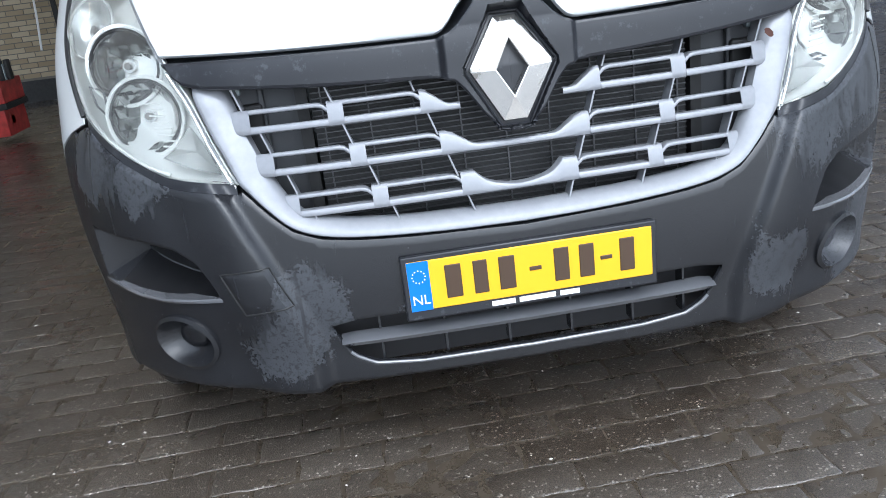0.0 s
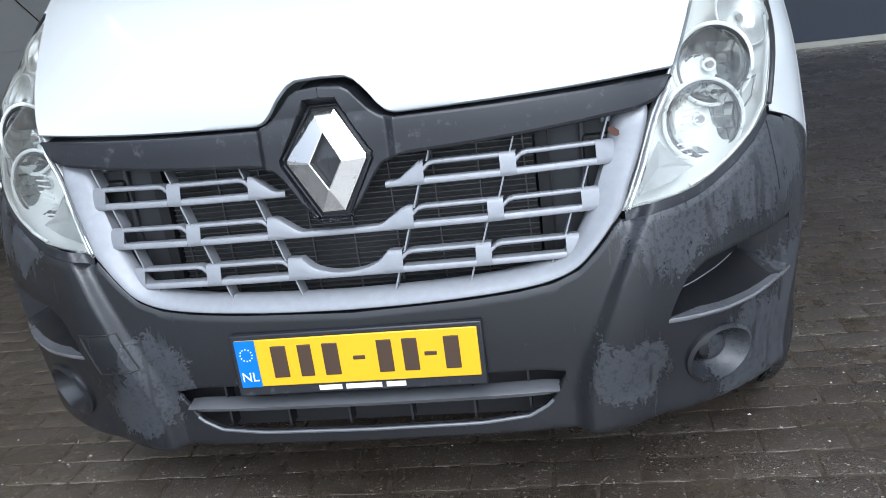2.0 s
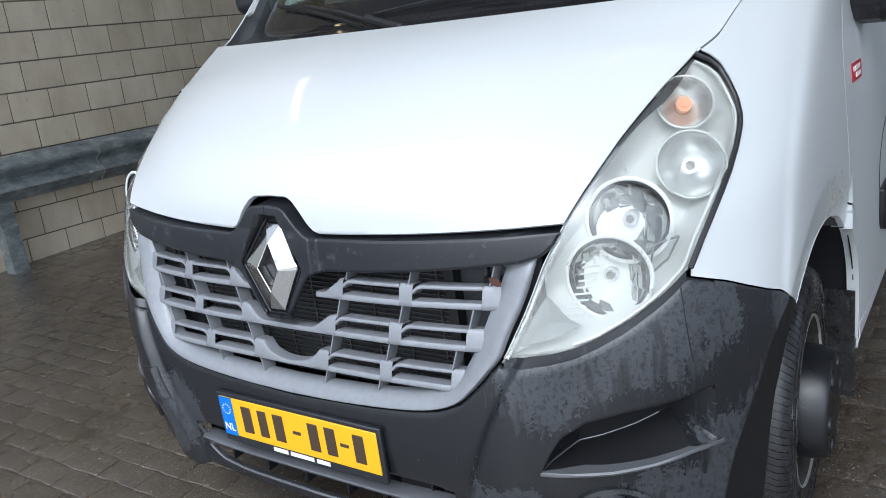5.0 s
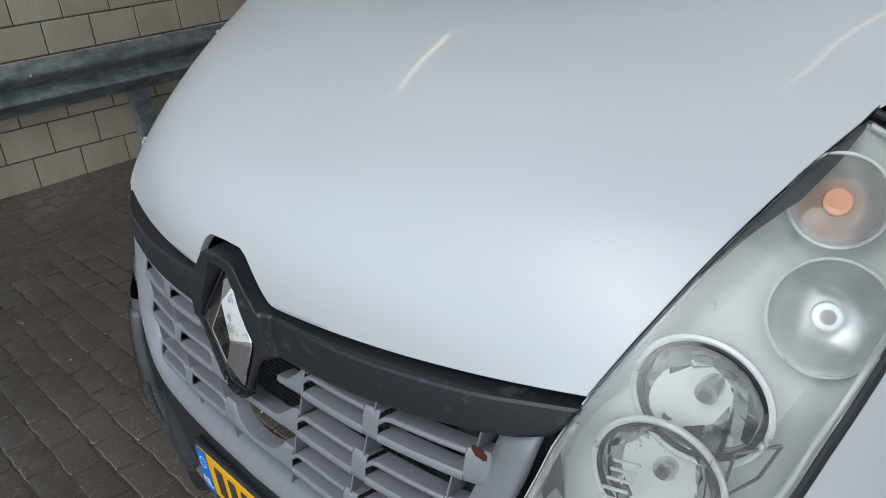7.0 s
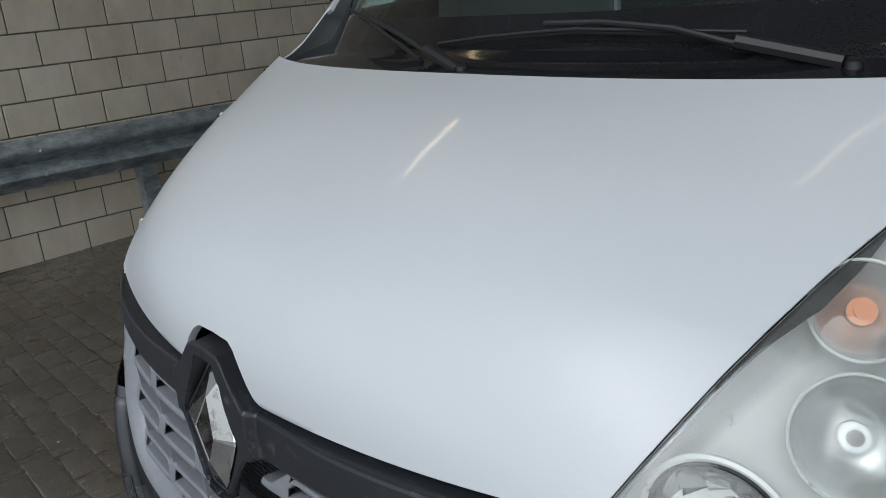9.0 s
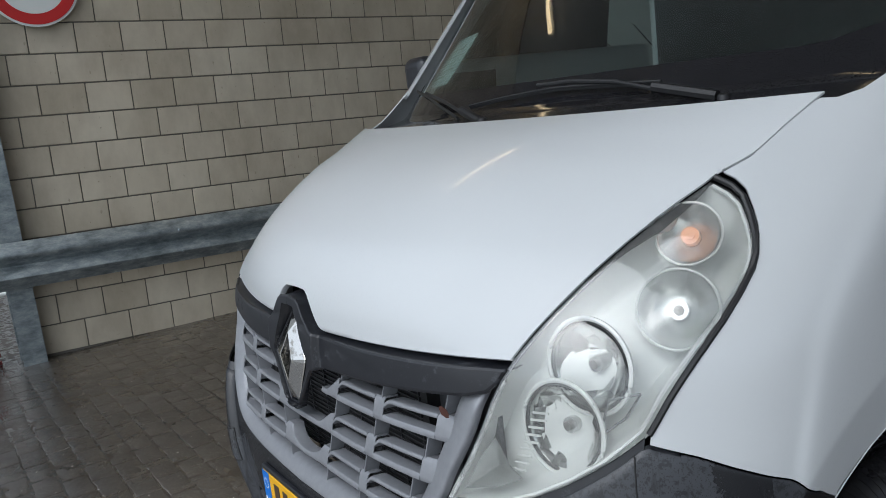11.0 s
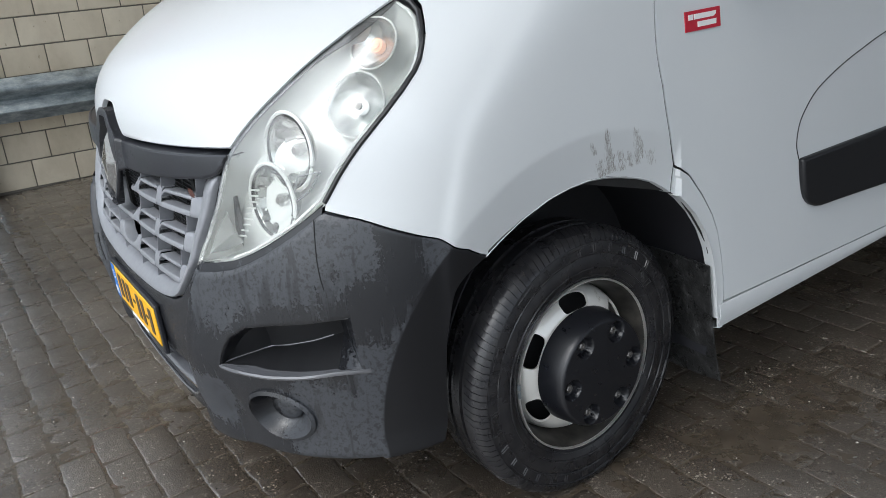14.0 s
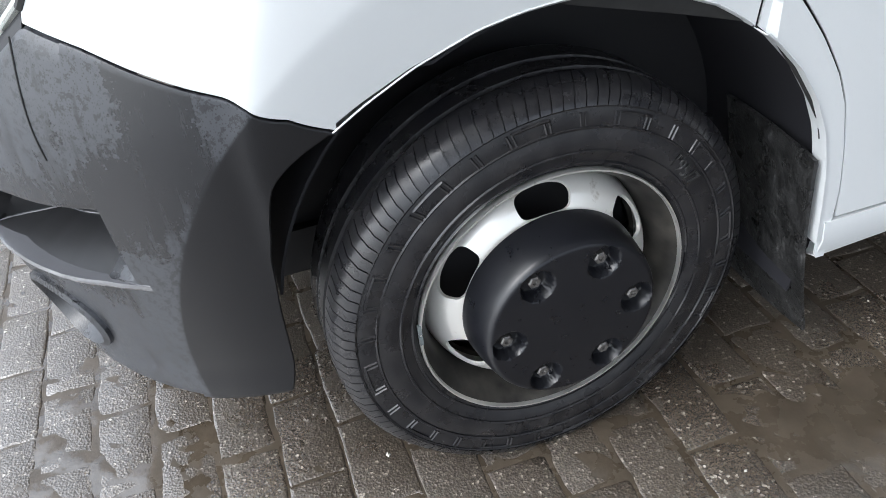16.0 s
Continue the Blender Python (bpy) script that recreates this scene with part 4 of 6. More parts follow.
wing_top = line((5.89, 1.371), (5.96, 1.376), (6.2, 1.374), (6.52, 1.384), (6.76, 1.404), (6.88, 1.432), (7.0, 1.462), (7.3, 1.55), (7.5, 1.60), (8.56, 1.60), (8.60, 1.50), (8.66, 1.30), (8.71, 1.18), (8.79, 1.08), (8.87, 0.99), (8.945, 0.855), (8.99, 0.785))
for s in (1, -1):
    bm = bmesh.new()
    sheet(bm, band(4.97, 5.89, lambda u: lamp_up(u) + 0.012, lambda u: bonnet_line(u) - 0.004, 30, 12), 0.004, s)
    sheet(bm, band(5.20, 5.89, fender_low, lambda u: lamp_dn(u) - 0.010, 30, 20), 0.004, s)
    sheet(bm, band(5.89, 8.02, fender_low, lambda u: wing_top(u) - 0.004, 96, 110), 0.004, s)
    sheet(bm, band(8.02, 8.985, wing_low, wing_top, 90, 100), 0.004, s)
    # turned-in wheel-arch edge
    rows = []
    for i in range(41):
        y = 0.556 + (1.11 - 0.556) * i / 40
        z = arch_z(y)
        u = station_y(y, z)
        d = flare(skin(u, z))
        rows.append([out(u, z, d), out(u, z - 0.003, d - 0.003), out(u, z - 0.004, d - 0.03)])
    sheet(bm, rows, 0.002, s)
    part("front_wing", bm, WHITE, van, "white front wing with scratches above the wheel arch", 40)
    # rear of the wheel arch, between arch and door
    bm = bmesh.new()
    seam_low = line((8.99, 0.785), (9.08, 0.755), (9.20, 0.69), (9.30, 0.63), (9.36, 0.58), (9.41, 0.50), (9.435, 0.43), (9.44, 0.385))

    def arch_rear(u):
        return max(0.30, arch_z(min(skin(u, 0.55)[1], 1.268)))

    rows = band(8.995, 9.435, arch_rear, lambda u: max(seam_low(u), arch_rear(u) + 0.006), 40, 24)
    sheet(bm, rows, 0.004, s)
    rows = []
    for i in range(31):
        y = 1.12 + (1.266 - 1.12) * i / 30
        z = arch_z(y)
        u = station_y(y, z)
        rows.append([out(u, z, 0.002), out(u, z - 0.002, -0.002), out(u, z - 0.002, -0.03)])
    sheet(bm, rows, 0.002, s)
    part("arch_rear_panel", bm, WHITE, van, "", 40)
    # rubber seal between lamp and wing
    bm = bmesh.new()
    rim = [(4.95, 1.263), (5.22, 1.247), (5.42, 1.229), (5.62, 1.198), (5.78, 1.168), (5.87, 1.140), (5.89, 1.120), (5.85, 1.085), (5.77, 1.048), (5.66, 1.015), (5.53, 0.982), (5.36, 0.940), (5.24, 0.907), (5.16, 0.886)]
    pts = []
    for (a, b), (c, d) in zip(rim, rim[1:]):
        for k in range(4):
            p = out(a + (c - a) * k / 4, b + (d - b) * k / 4, -0.001)
            pts.append((s * p[0], p[1], p[2]))
    tube(bm, pts, 0.0058, 8)
    part("lamp_seal", bm, RUBBER, van, "black rubber lamp seal")

# dark inner shell behind the panel gaps
for s in (1, -1):
    bm = bmesh.new()
    sheet(bm, band(2.2, 5.2, line((2.2, 0.62), (5.2, 0.62)), line((2.2, 0.97), (3.4, 0.99), (5.2, 1.24)), 20, 12, inset=0.17), 0.003, s)
    part("inner_shell", bm, CAVITY, van)
    bm = bmesh.new()
    sheet(bm, band(8.40, 9.8, line((8.4, 0.83), (9.0, 0.72), (9.28, 0.55), (9.45, 0.34), (9.8, 0.34)), line((8.4, 1.55), (9.8, 1.55)), 24, 16, inset=0.012), 0.003, s)
    part("door_pillar", bm, BLACK, van)

# ---- headlamps ----


def lamp_top(u):
    return lamp_in(u) if u < 4.95 else lamp_up(u)


lamp_low = line(*[(u + 0.03, z + 0.004) for u, z in LAMP_LOW], (5.24, 0.905), (5.36, 0.940), (5.53, 0.982), (5.66, 1.015), (5.77, 1.048), (5.84, 1.085), (5.87, 1.112))


def bulge(u, z):
    b = 0.0
    for cu, cz, ru, rz, h in ((5.36, 1.085, 0.50, 0.062, 0.014), (5.06, 1.185, 0.45, 0.045, 0.010)):
        r = ((u - cu) / ru) ** 2 + ((z - cz) / rz) ** 2
        if r < 1:
            b += h * (1 - r) ** 1.2
    return b


def bowl(bm, centre, axis, radius, depth, s, flute=0.0, steps=72, rings=14):
    """A parabolic reflector that opens along axis."""
    ax = Vector(axis).normalized()
    e = ax.cross(Vector((0, 0, 1))).normalized()
    f = ax.cross(e)
    c = Vector(centre)
    prev = None
    for i in range(rings + 1):
        t = i / rings
        r = radius * max(t, 0.02)
        ring = []
        for k in range(steps):
            a = 2 * math.pi * k / steps
            ripple = flute * math.cos(2 * math.pi * r * math.cos(a) / 0.014) * t * (1 - t) * 4
            p = c + ax * (depth * (t * t - 1) + ripple) + r * (math.cos(a) * e + math.sin(a) * f)
            ring.append(bm.verts.new((s * p.x, p.y, p.z)))
        if prev:
            for k in range(steps):
                q = (prev[k], prev[(k + 1) % steps], ring[(k + 1) % steps], ring[k])
                bm.faces.new(q if s > 0 else q[::-1])
        else:
            bm.faces.new(ring if s > 0 else ring[::-1])
        prev = ring
    # flat rim
    ring = []
    for k in range(steps):
        a = 2 * math.pi * k / steps
        p = c + ax * 0.004 + (radius + 0.008) * (math.cos(a) * e + math.sin(a) * f)
        ring.append(bm.verts.new((s * p.x, p.y, p.z)))
    for k in range(steps):
        q = (prev[k], prev[(k + 1) % steps], ring[(k + 1) % steps], ring[k])
        bm.faces.new(q if s > 0 else q[::-1])


def facets(bm, centre, axis, radius, depth, s, wide, high, tilt, seed):
    """Small flat mirrors laid in rows over a parabolic bowl, each turned a little its own way."""
    r = random.Random(seed)
    ax = Vector(axis)
    e = ax.cross(Vector((0, 0, 1))).normalized()
    f = ax.cross(e)
    n = int(radius / wide) + 1
    m = int(radius / high) + 1
    for i in range(-n, n):
        for j in range(-m, m):
            a, b = (i + 0.5) * wide, (j + 0.5) * high
            if math.hypot(a, b) > radius - 0.35 * wide:
                continue
            t = math.hypot(a, b) / radius
            ga, gb = 2 * depth * a / radius**2 + r.uniform(-tilt, tilt), 2 * depth * b / radius**2 + r.uniform(-tilt, tilt) * 0.7
            q = []
            for da, db in ((-0.48, -0.48), (0.48, -0.48), (0.48, 0.48), (-0.48, 0.48)):
                da, db = da * wide, db * high
                if math.hypot(a + da, b + db) > radius:
                    k = radius / math.hypot(a + da, b + db)
                    da, db = (a + da) * k - a, (b + db) * k - b
                p = Vector(centre) + ax * (depth * (t * t - 1) + 0.008 + ga * da + gb * db) + (a + da) * e + (b + db) * f
                q.append(bm.verts.new((s * p.x, p.y, p.z)))
            bm.faces.new(q if s > 0 else q[::-1])


for s in (1, -1):
    lamp = new("headlamp")
    lamp.parent = van
    tagged(lamp, "clear headlamp unit with two round reflectors and amber bulb")
    bm = bmesh.new()
    rows = band(2.36, 5.86, lambda u: lamp_low(u) + 0.002, lambda u: max(lamp_top(u) - 0.004, lamp_low(u) + 0.004), 90, 30, bulge, (0.006, 0.006), 0.001)
    sheet(bm, rows, 0.003, s, True)
    lens = part("lens", bm, LENS, lamp, "clear slightly clouded lamp glass", 60)
    lens.visible_shadow = False
    bm = bmesh.new()
    rows = band(2.36, 5.84, lambda u: lamp_low(u) + 0.004, lambda u: max(lamp_top(u) - 0.006, lamp_low(u) + 0.006), 60, 24)
    deep = []
    ni, nj = len(rows), len(rows[0])
    for i, row in enumerate(rows):
        t = i / (ni - 1)
        u = 2.36 + 3.48 * t
        new_row = []
        for j, p in enumerate(row):
            v = j / (nj - 1)
            e = min(v, 1 - v, t * 1.5, (1 - t) * 1.5) / 0.16
            d = 0.060 * min(1.0, e) ** 0.7
            z = p[2]
            new_row.append(out(u, z, -0.012 - d))
        deep.append(new_row)
    sheet(bm, deep, 0.003, s)
    part("housing", bm, HOUSING, lamp, "bright silver lamp housing", 60)
    for u, z, r, dep, inset, name in ((4.93, 1.188, 0.050, 0.026, 0.022, "indicator_reflector"), (5.19, 1.079, 0.062, 0.030, 0.026, "side_reflector"),
                                      (4.40, 1.002, 0.071, 0.058, 0.040, "upper_reflector"), (4.10, 0.890, 0.072, 0.064, 0.044, "lower_reflector")):
        nrm = normal(u, z)
        main = name in ("upper_reflector", "lower_reflector")
        ax = Vector((0.22, -1.0, 0.10)) if main else Vector(nrm) + Vector((0, -0.5, 0))
        ax.normalize()
        e = ax.cross(Vector((0, 0, 1))).normalized()
        f = ax.cross(e)
        c = out(u, z, -inset)
        bm = bmesh.new()
        bowl(bm, c, ax, r, dep, s)
        part(name, bm, REFLECTOR if main else SATIN, lamp, "", 50)
        if main:
            bm = bmesh.new()
            if name == "lower_reflector":
                facets(bm, c, ax, r - 0.003, dep, s, 0.0125, 0.024, 0.42, 31)
            else:
                facets(bm, c, ax, r - 0.004, dep, s, 0.024, 0.022, 0.30, 32)
            part("reflector_facet", bm, REFLECTOR, lamp, "", 5)
        # bulb with its metal cap
        bm = bmesh.new()
        q = Vector(c) - ax * dep * 0.55
        k = 0.20 if main else 0.32 if name == "indicator_reflector" else 0.26
        tube(bm, [(s * p.x, p.y, p.z) for p in (q - ax * dep * 0.3, q, q + ax * dep * 0.28)], r * k, 14)
        part("bulb", bm, AMBER if name == "indicator_reflector" else SATIN, lamp)
        bm = bmesh.new()
        tube(bm, [(s * p.x, p.y, p.z) for p in (q + ax * dep * 0.28, q + ax * dep * 0.40)], r * k * 0.55, 14)
        part("bulb_cap", bm, AMBER if name == "indicator_reflector" else BOLT, lamp)
        # raised collar, and the dark gap inside it
        rings = ((r + 0.011, 0.0045, 0.004, HOUSING, "reflector_ring"), (r + 0.0035, 0.0034, 0.003, BLACK, "reflector_gap")) if main else ((r + 0.006, 0.0022, 0.005, HOUSING, "reflector_ring"),)
        for r2, t2, lift, m2, nm in rings:
            bm = bmesh.new()
            pts = []
            for k in range(49):
                a = 2 * math.pi * k / 48
                p = Vector(c) + ax * lift + r2 * (math.cos(a) * e + math.sin(a) * f)
                pts.append((s * p.x, p.y, p.z))
            tube(bm, pts, t2, 6)
            part(nm, bm, m2, lamp)
    # bright wedge of the side light in the inner corner, and the frame of the small corner lamp
    bm = bmesh.new()
    wedge = [(2.62, 0.764), (2.86, 0.824), (3.08, 0.864), (3.22, 0.846), (3.40, 0.822), (3.66, 0.806), (3.20, 0.782)]
    for a, b in zip(wedge, wedge[1:] + wedge[:1]):
        tri = [out(uu, zz, -dd) for (uu, zz), dd in ((a, 0.014), (b, 0.014), ((3.10, 0.815), 0.032))]
        bm.faces.new([bm.verts.new((s * p[0], p[1], p[2])) for p in (tri if s < 0 else tri[::-1])])
    bmesh.ops.solidify(bm, geom=bm.faces, thickness=0.002)
    part("side_light", bm, SATIN, lamp, "bright wedge-shaped side light", 10)
    bm = bmesh.new()
    pts = [out(uu, zz, -0.013) for uu, zz in ((4.62, 0.888), (4.70, 0.945), (5.06, 0.953), (4.90, 0.915), (4.62, 0.888))]
    for a, b in zip(pts, pts[1:]):
        tube(bm, [(s * p[0], p[1], p[2]) for p in (a, b)], 0.0022, 6)
    part("corner_frame", bm, BLADE, lamp)
    # ribbed inner screen beside the lower reflector
    for k in range(9):
        bm = bmesh.new()
        z = 0.815 + 0.012 * k
        u = 3.50 + 0.04 * k
        p, q = out(u - 0.16, z, -0.030), out(u + 0.13, z + 0.003, -0.022)
        tube(bm, [(s * p[0], p[1], p[2]), (s * q[0], q[1], q[2])], 0.0022, 6)
        part("lamp_rib", bm, HOUSING, lamp)
    # bright inner edge strip and black upper edge
    bm = bmesh.new()
    pts = []
    for k in range(31):
        u = 2.40 + (3.30 - 2.40) * k / 30
        p = out(u + 0.03, lamp_in(u) - 0.012, -0.006)
        pts.append((s * p[0], p[1], p[2]))
    tube(bm, pts, 0.004, 8)
    part("edge_strip", bm, SATIN, lamp)
    bm = bmesh.new()
    tri = line((4.05, 0.008), (4.35, 0.016), (4.60, 0.030), (4.80, 0.022), (4.93, 0.008))
    sheet(bm, band(4.05, 4.93, lambda u: lamp_in(u) - 0.004 - tri(u), lambda u: lamp_in(u) - 0.004, 24, 5, inset=0.006), 0.002, s)
    part("upper_edge", bm, HOLLOW, lamp, "black speckled edge inside the lamp")
    bm = bmesh.new()
    sheet(bm, band(2.55, 4.30, lambda u: lamp_in(u) - 0.017, lambda u: lamp_in(u) - 0.004, 40, 4, inset=0.0065), 0.002, s)
    part("inner_edge", bm, SILVER, lamp, "grey speckled edge strip inside the lamp")
    # dark strip under the lamp
    bm = bmesh.new()
    sheet(bm, band(2.36, 5.14, lambda u: bumper_top(u) - 0.014, lambda u: lamp_low(u) + 0.005, 50, 5, swell, inset=0.006), 0.002, s)
    part("lower_strip", bm, TRIM, lamp, "black strip along the lamp's lower edge")
    # bright bead along the outer edge
    bm = bmesh.new()
    rim = [(4.97, 1.252), (5.22, 1.236), (5.42, 1.217), (5.60, 1.188), (5.75, 1.160), (5.81, 1.135), (5.82, 1.115), (5.77, 1.085), (5.69, 1.052), (5.58, 1.022), (5.45, 0.990), (5.28, 0.950), (5.16, 0.915), (5.08, 0.896), (4.7, 0.850), (4.3, 0.815), (3.9, 0.788), (3.4, 0.766)]
    pts = []
    for (a, b), (c, d) in zip(rim, rim[1:]):
        for k in range(4):
            p = out(a + (c - a) * k / 4, b + (d - b) * k / 4, -0.007)
            pts.append((s * p[0], p[1], p[2]))
    tube(bm, pts, 0.004, 6)
    part("outer_edge", bm, HOUSING, lamp)

# ---- cab: doors, sill, screen, pillars, roof ----
for s in (1, -1):
    bm = bmesh.new()
    door_low = line((8.62, 1.50), (8.67, 1.30), (8.72, 1.18), (8.80, 1.08), (8.88, 0.99), (8.955, 0.855), (9.0, 0.789), (9.085, 0.759), (9.205, 0.694), (9.305, 0.634), (9.365, 0.584), (9.415, 0.504), (9.442, 0.434), (9.45, 0.377), (11.0, 0.384))
    sheet(bm, band(8.62, 9.45, door_low, line((8.62, 1.58), (9.45, 1.60)), 70, 40), 0.004, s)
    sheet(bm, band(9.45, 10.6, door_low, line((9.45, 1.60), (10.6, 1.60)), 30, 40), 0.004, s)
    door = part("cab_door", bm, WHITE, van, "white cab door with black side moulding", 40)
    bm = bmesh.new()
    ol = [(1.583, 0.702), (1.587, 0.66), (1.592, 0.63), (1.598, 0.605), (1.607, 0.585), (1.619, 0.570), (1.634, 0.559), (1.652, 0.551), (1.675, 0.546), (1.80, 0.541), (2.45, 0.510), (2.45, 0.712)]
    xx = 1.047
    extruded(bm, ol, lambda a, b, d: (s * (xx + 0.020 - d), a, b), 0.03)
    soft(part("side_moulding", bm, HOLLOW, door, "black rubbing strip"), 0.008, 3)
    # pressed crease in the white door, its shade drawn as a thin black bar
    bm = bmesh.new()
    pts = [(s * (skin(station_y(y, z), z)[0] + 0.0005), y, z) for y, z in [tuple(curve_at(np.arange(9.0), np.array(((1.583, 0.700), (1.572, 0.74), (1.578, 0.785), (1.60, 0.825), (1.655, 0.875), (1.75, 0.918), (1.86, 0.953), (1.99, 0.985), (2.2, 1.01))), q)) for q in np.linspace(0, 8, 49)]]
    tube(bm, pts, 0.0016, 6)
    part("door_crease_shade", bm, BLACK, door)
    # sill under the door
    bm = bmesh.new()
    rows = []
    for i in range(21):
        y = 1.272 + (2.5 - 1.272) * i / 20
        rows.append([(x, y, z) for x, z in ((1.0, 0.295 + 0.065 * i / 20), (1.020, 0.293 + 0.065 * i / 20), (1.038, 0.300 + 0.060 * i / 20), (1.048, 0.338 + 0.03 * i / 20), (1.044, 0.371 + 0.007 * i / 20), (1.0, 0.373 + 0.007 * i / 20))])
    sheet(bm, rows, 0.003, s)
    part("sill", bm, WHITE, van, "white door sill", 50)
    # side glass
    bm = bmesh.new()
    rows = []
    for y, zlow, ztop in ((1.26, 1.60, 1.64), (1.40, 1.60, 1.80), (1.60, 1.60, 2.02), (1.80, 1.60, 2.10), (2.10, 1.60, 2.12)):
        rows.append([(0.985 - 0.20 * (z - 1.6), y, z) for z in np.linspace(zlow, ztop, 8)])
    sheet(bm, rows, 0.005, s)
    part("side_window", bm, DARK_GLASS, van, "dark side window")
    # door mirror on its arm
    bm = bmesh.new()
    bmesh.ops.create_cube(bm, size=1, matrix=Matrix.Translation((s * 1.085, 1.17, 1.555)) @ Matrix.Diagonal((0.16, 0.10, 0.15, 1)))
    mir = soft(part("door_mirror", bm, TRIM, van, "black door mirror housing"), 0.04, 4)
    bm = bmesh.new()
    extruded(bm, [(1.20, 1.30), (1.25, 1.245), (1.33, 1.228), (1.42, 1.26), (1.44, 1.40), (1.24, 1.52)], lambda a, b, d: (s * (1.10 - d), a, b), 0.09)
    soft(part("mirror_foot", bm, TRIM, mir), 0.02, 3)
    boxed("mirror_glass", (s * 1.095 - 0.055, s * 1.095 + 0.055, 1.2205, 1.2235, 1.50, 1.61), CHROME, mir)
    # pillar: from the wing's rear corner up along the screen
    bm = bmesh.new()
    rows = []
    for i in range(21):
        t = i / 20
        y, z, x = 0.985 + 0.56 * t, 1.475 + 0.68 * t, 0.950 - 0.120 * t
        rows.append([(x - 0.030, y - 0.002, z + 0.010), (x, y, z), (x + 0.018, y + 0.025, z - 0.010), (x + 0.028, y + 0.075, z - 0.015), (x + 0.032, y + 0.12, z - 0.03)])
    sheet(bm, rows[::-1], 0.01, s)
    part("windscreen_pillar", bm, WHITE, van, "", 60)
    boxed("body_side", (min(s * 1.0, s * 1.05), max(s * 1.0, s * 1.05), 2.46, 5.2, 0.34, 2.2), WHITE, van, "white van body side", 0.02)

bm = bmesh.new()
rows = []
for i in range(29):
    w = 1.075 * (-1 + 2 * i / 28)
    row = []
    for j in range(13):
        v = j / 12
        xs = 0.87 - 0.09 * v
        yc = 0.715 + 0.72 * v
        ye = 0.93 + 0.62 * v
        row.append((w * xs, yc + (ye - yc) * abs(w) ** 2.6, 1.385 + 0.78 * v))
    rows.append(row)
sheet(bm, rows, 0.005, 1, True)
screen = part("windscreen", bm, GLASS, van, "wet tinted windscreen")
screen.visible_shadow = False
# black band along the foot of the screen
bm = bmesh.new()
rows = []
for i in range(41):
    w = 1.08 * (-1 + 2 * i / 40)
    row = []
    for v, d in ((-0.022, 0.108), (-0.006, 0.062), (0.006, 0.024), (0.014, 0.010), (0.030, 0.004)):
        xs = 0.87 - 0.09 * v
        yc, ye = 0.715 + 0.72 * v, 0.93 + 0.62 * v
        row.append((w * xs, yc + (ye - yc) * abs(w) ** 2.6 - d, 1.385 + 0.78 * v))
    rows.append(row)
sheet(bm, rows, 0.004)
COWL = mat("wet_black_cowl", (0.012, 0.012, 0.014), 0.07)
bump(COWL, mix(COWL, 1.0, drops(COWL, 210, 0.12, 0.34), ramp(COWL, noise_tex(COWL, 6, 4, 0.6), [(0.46, 0.0), (0.52, 1.0)]), "MULTIPLY"), 1.0, 0.005)
part("scuttle", bm, COWL, van, "glossy black scuttle panel with water beads")
bm = bmesh.new()
rows = []
for i in range(41):
    w = 1.08 * (-1 + 2 * i / 40)
    top = 0.108 + 0.06 * max(0.0, abs(w) - 0.9) / 0.18
    row = []
    for v in (0.012, 0.05, 0.085, top):
        xs, yc, ye = 0.87 - 0.09 * v, 0.715 + 0.72 * v, 0.93 + 0.62 * v
        row.append((w * xs, yc + (ye - yc) * abs(w) ** 2.6 - 0.004, 1.385 + 0.78 * v))
    rows.append(row)
sheet(bm, rows, 0.002)
part("screen_border", bm, COWL, van, "black printed border of the windscreen")


def screen_at(w, v, d):
    xs = 0.87 - 0.09 * v
    yc, ye = 0.715 + 0.72 * v, 0.93 + 0.62 * v
    return Vector((w * xs, yc + (ye - yc) * abs(w) ** 2.6 - d, 1.385 + 0.78 * v + d * 0.4))


# wipers: arm, blade and pivot
for arm, blade, hub in ((((0.16, 0.074), (0.30, 0.074), (0.46, 0.057), (0.58, 0.026), (0.75, -0.015)), ((-0.16, 0.033), (-0.01, 0.048), (0.14, 0.057), (0.24, 0.061), (0.40, 0.055), (0.587, 0.045)), (0.765, -0.022)),
                        (((-0.57, 0.100), (-0.33, 0.056), (-0.18, 0.016), (-0.03, -0.026)), ((-0.80, 0.118), (-0.58, 0.092), (-0.38, 0.046), (-0.20, -0.002)), (-0.02, -0.026))):
    wiper = new("wiper")
    wiper.parent = van
    tagged(wiper, "black windscreen wiper")
    bm = bmesh.new()
    tube(bm, [screen_at(w, v, 0.034) for w, v in arm], 0.0055, 8)
    tube(bm, [screen_at(w, v, 0.034) + Vector((0, 0.004, 0.003)) for w, v in arm[-2:]], 0.0125, 8)
    part("wiper_arm", bm, RUBBER, wiper)
    bm = bmesh.new()
    tube(bm, [screen_at(w, v, 0.020) for w, v in blade], 0.0045, 8)
    tube(bm, [screen_at(w, v + 0.003, 0.026) for w, v in blade], 0.0035, 8)
    part("wiper_blade", bm, RUBBER, wiper)
    bm = bmesh.new()
    lathe(bm, [(0.0, 0.014), (0.012, 0.012), (0.016, 0.006)], 16, screen_at(hub[0], hub[1], 0.03), "z", True)
    part("wiper_pivot", bm, RUBBER, wiper)

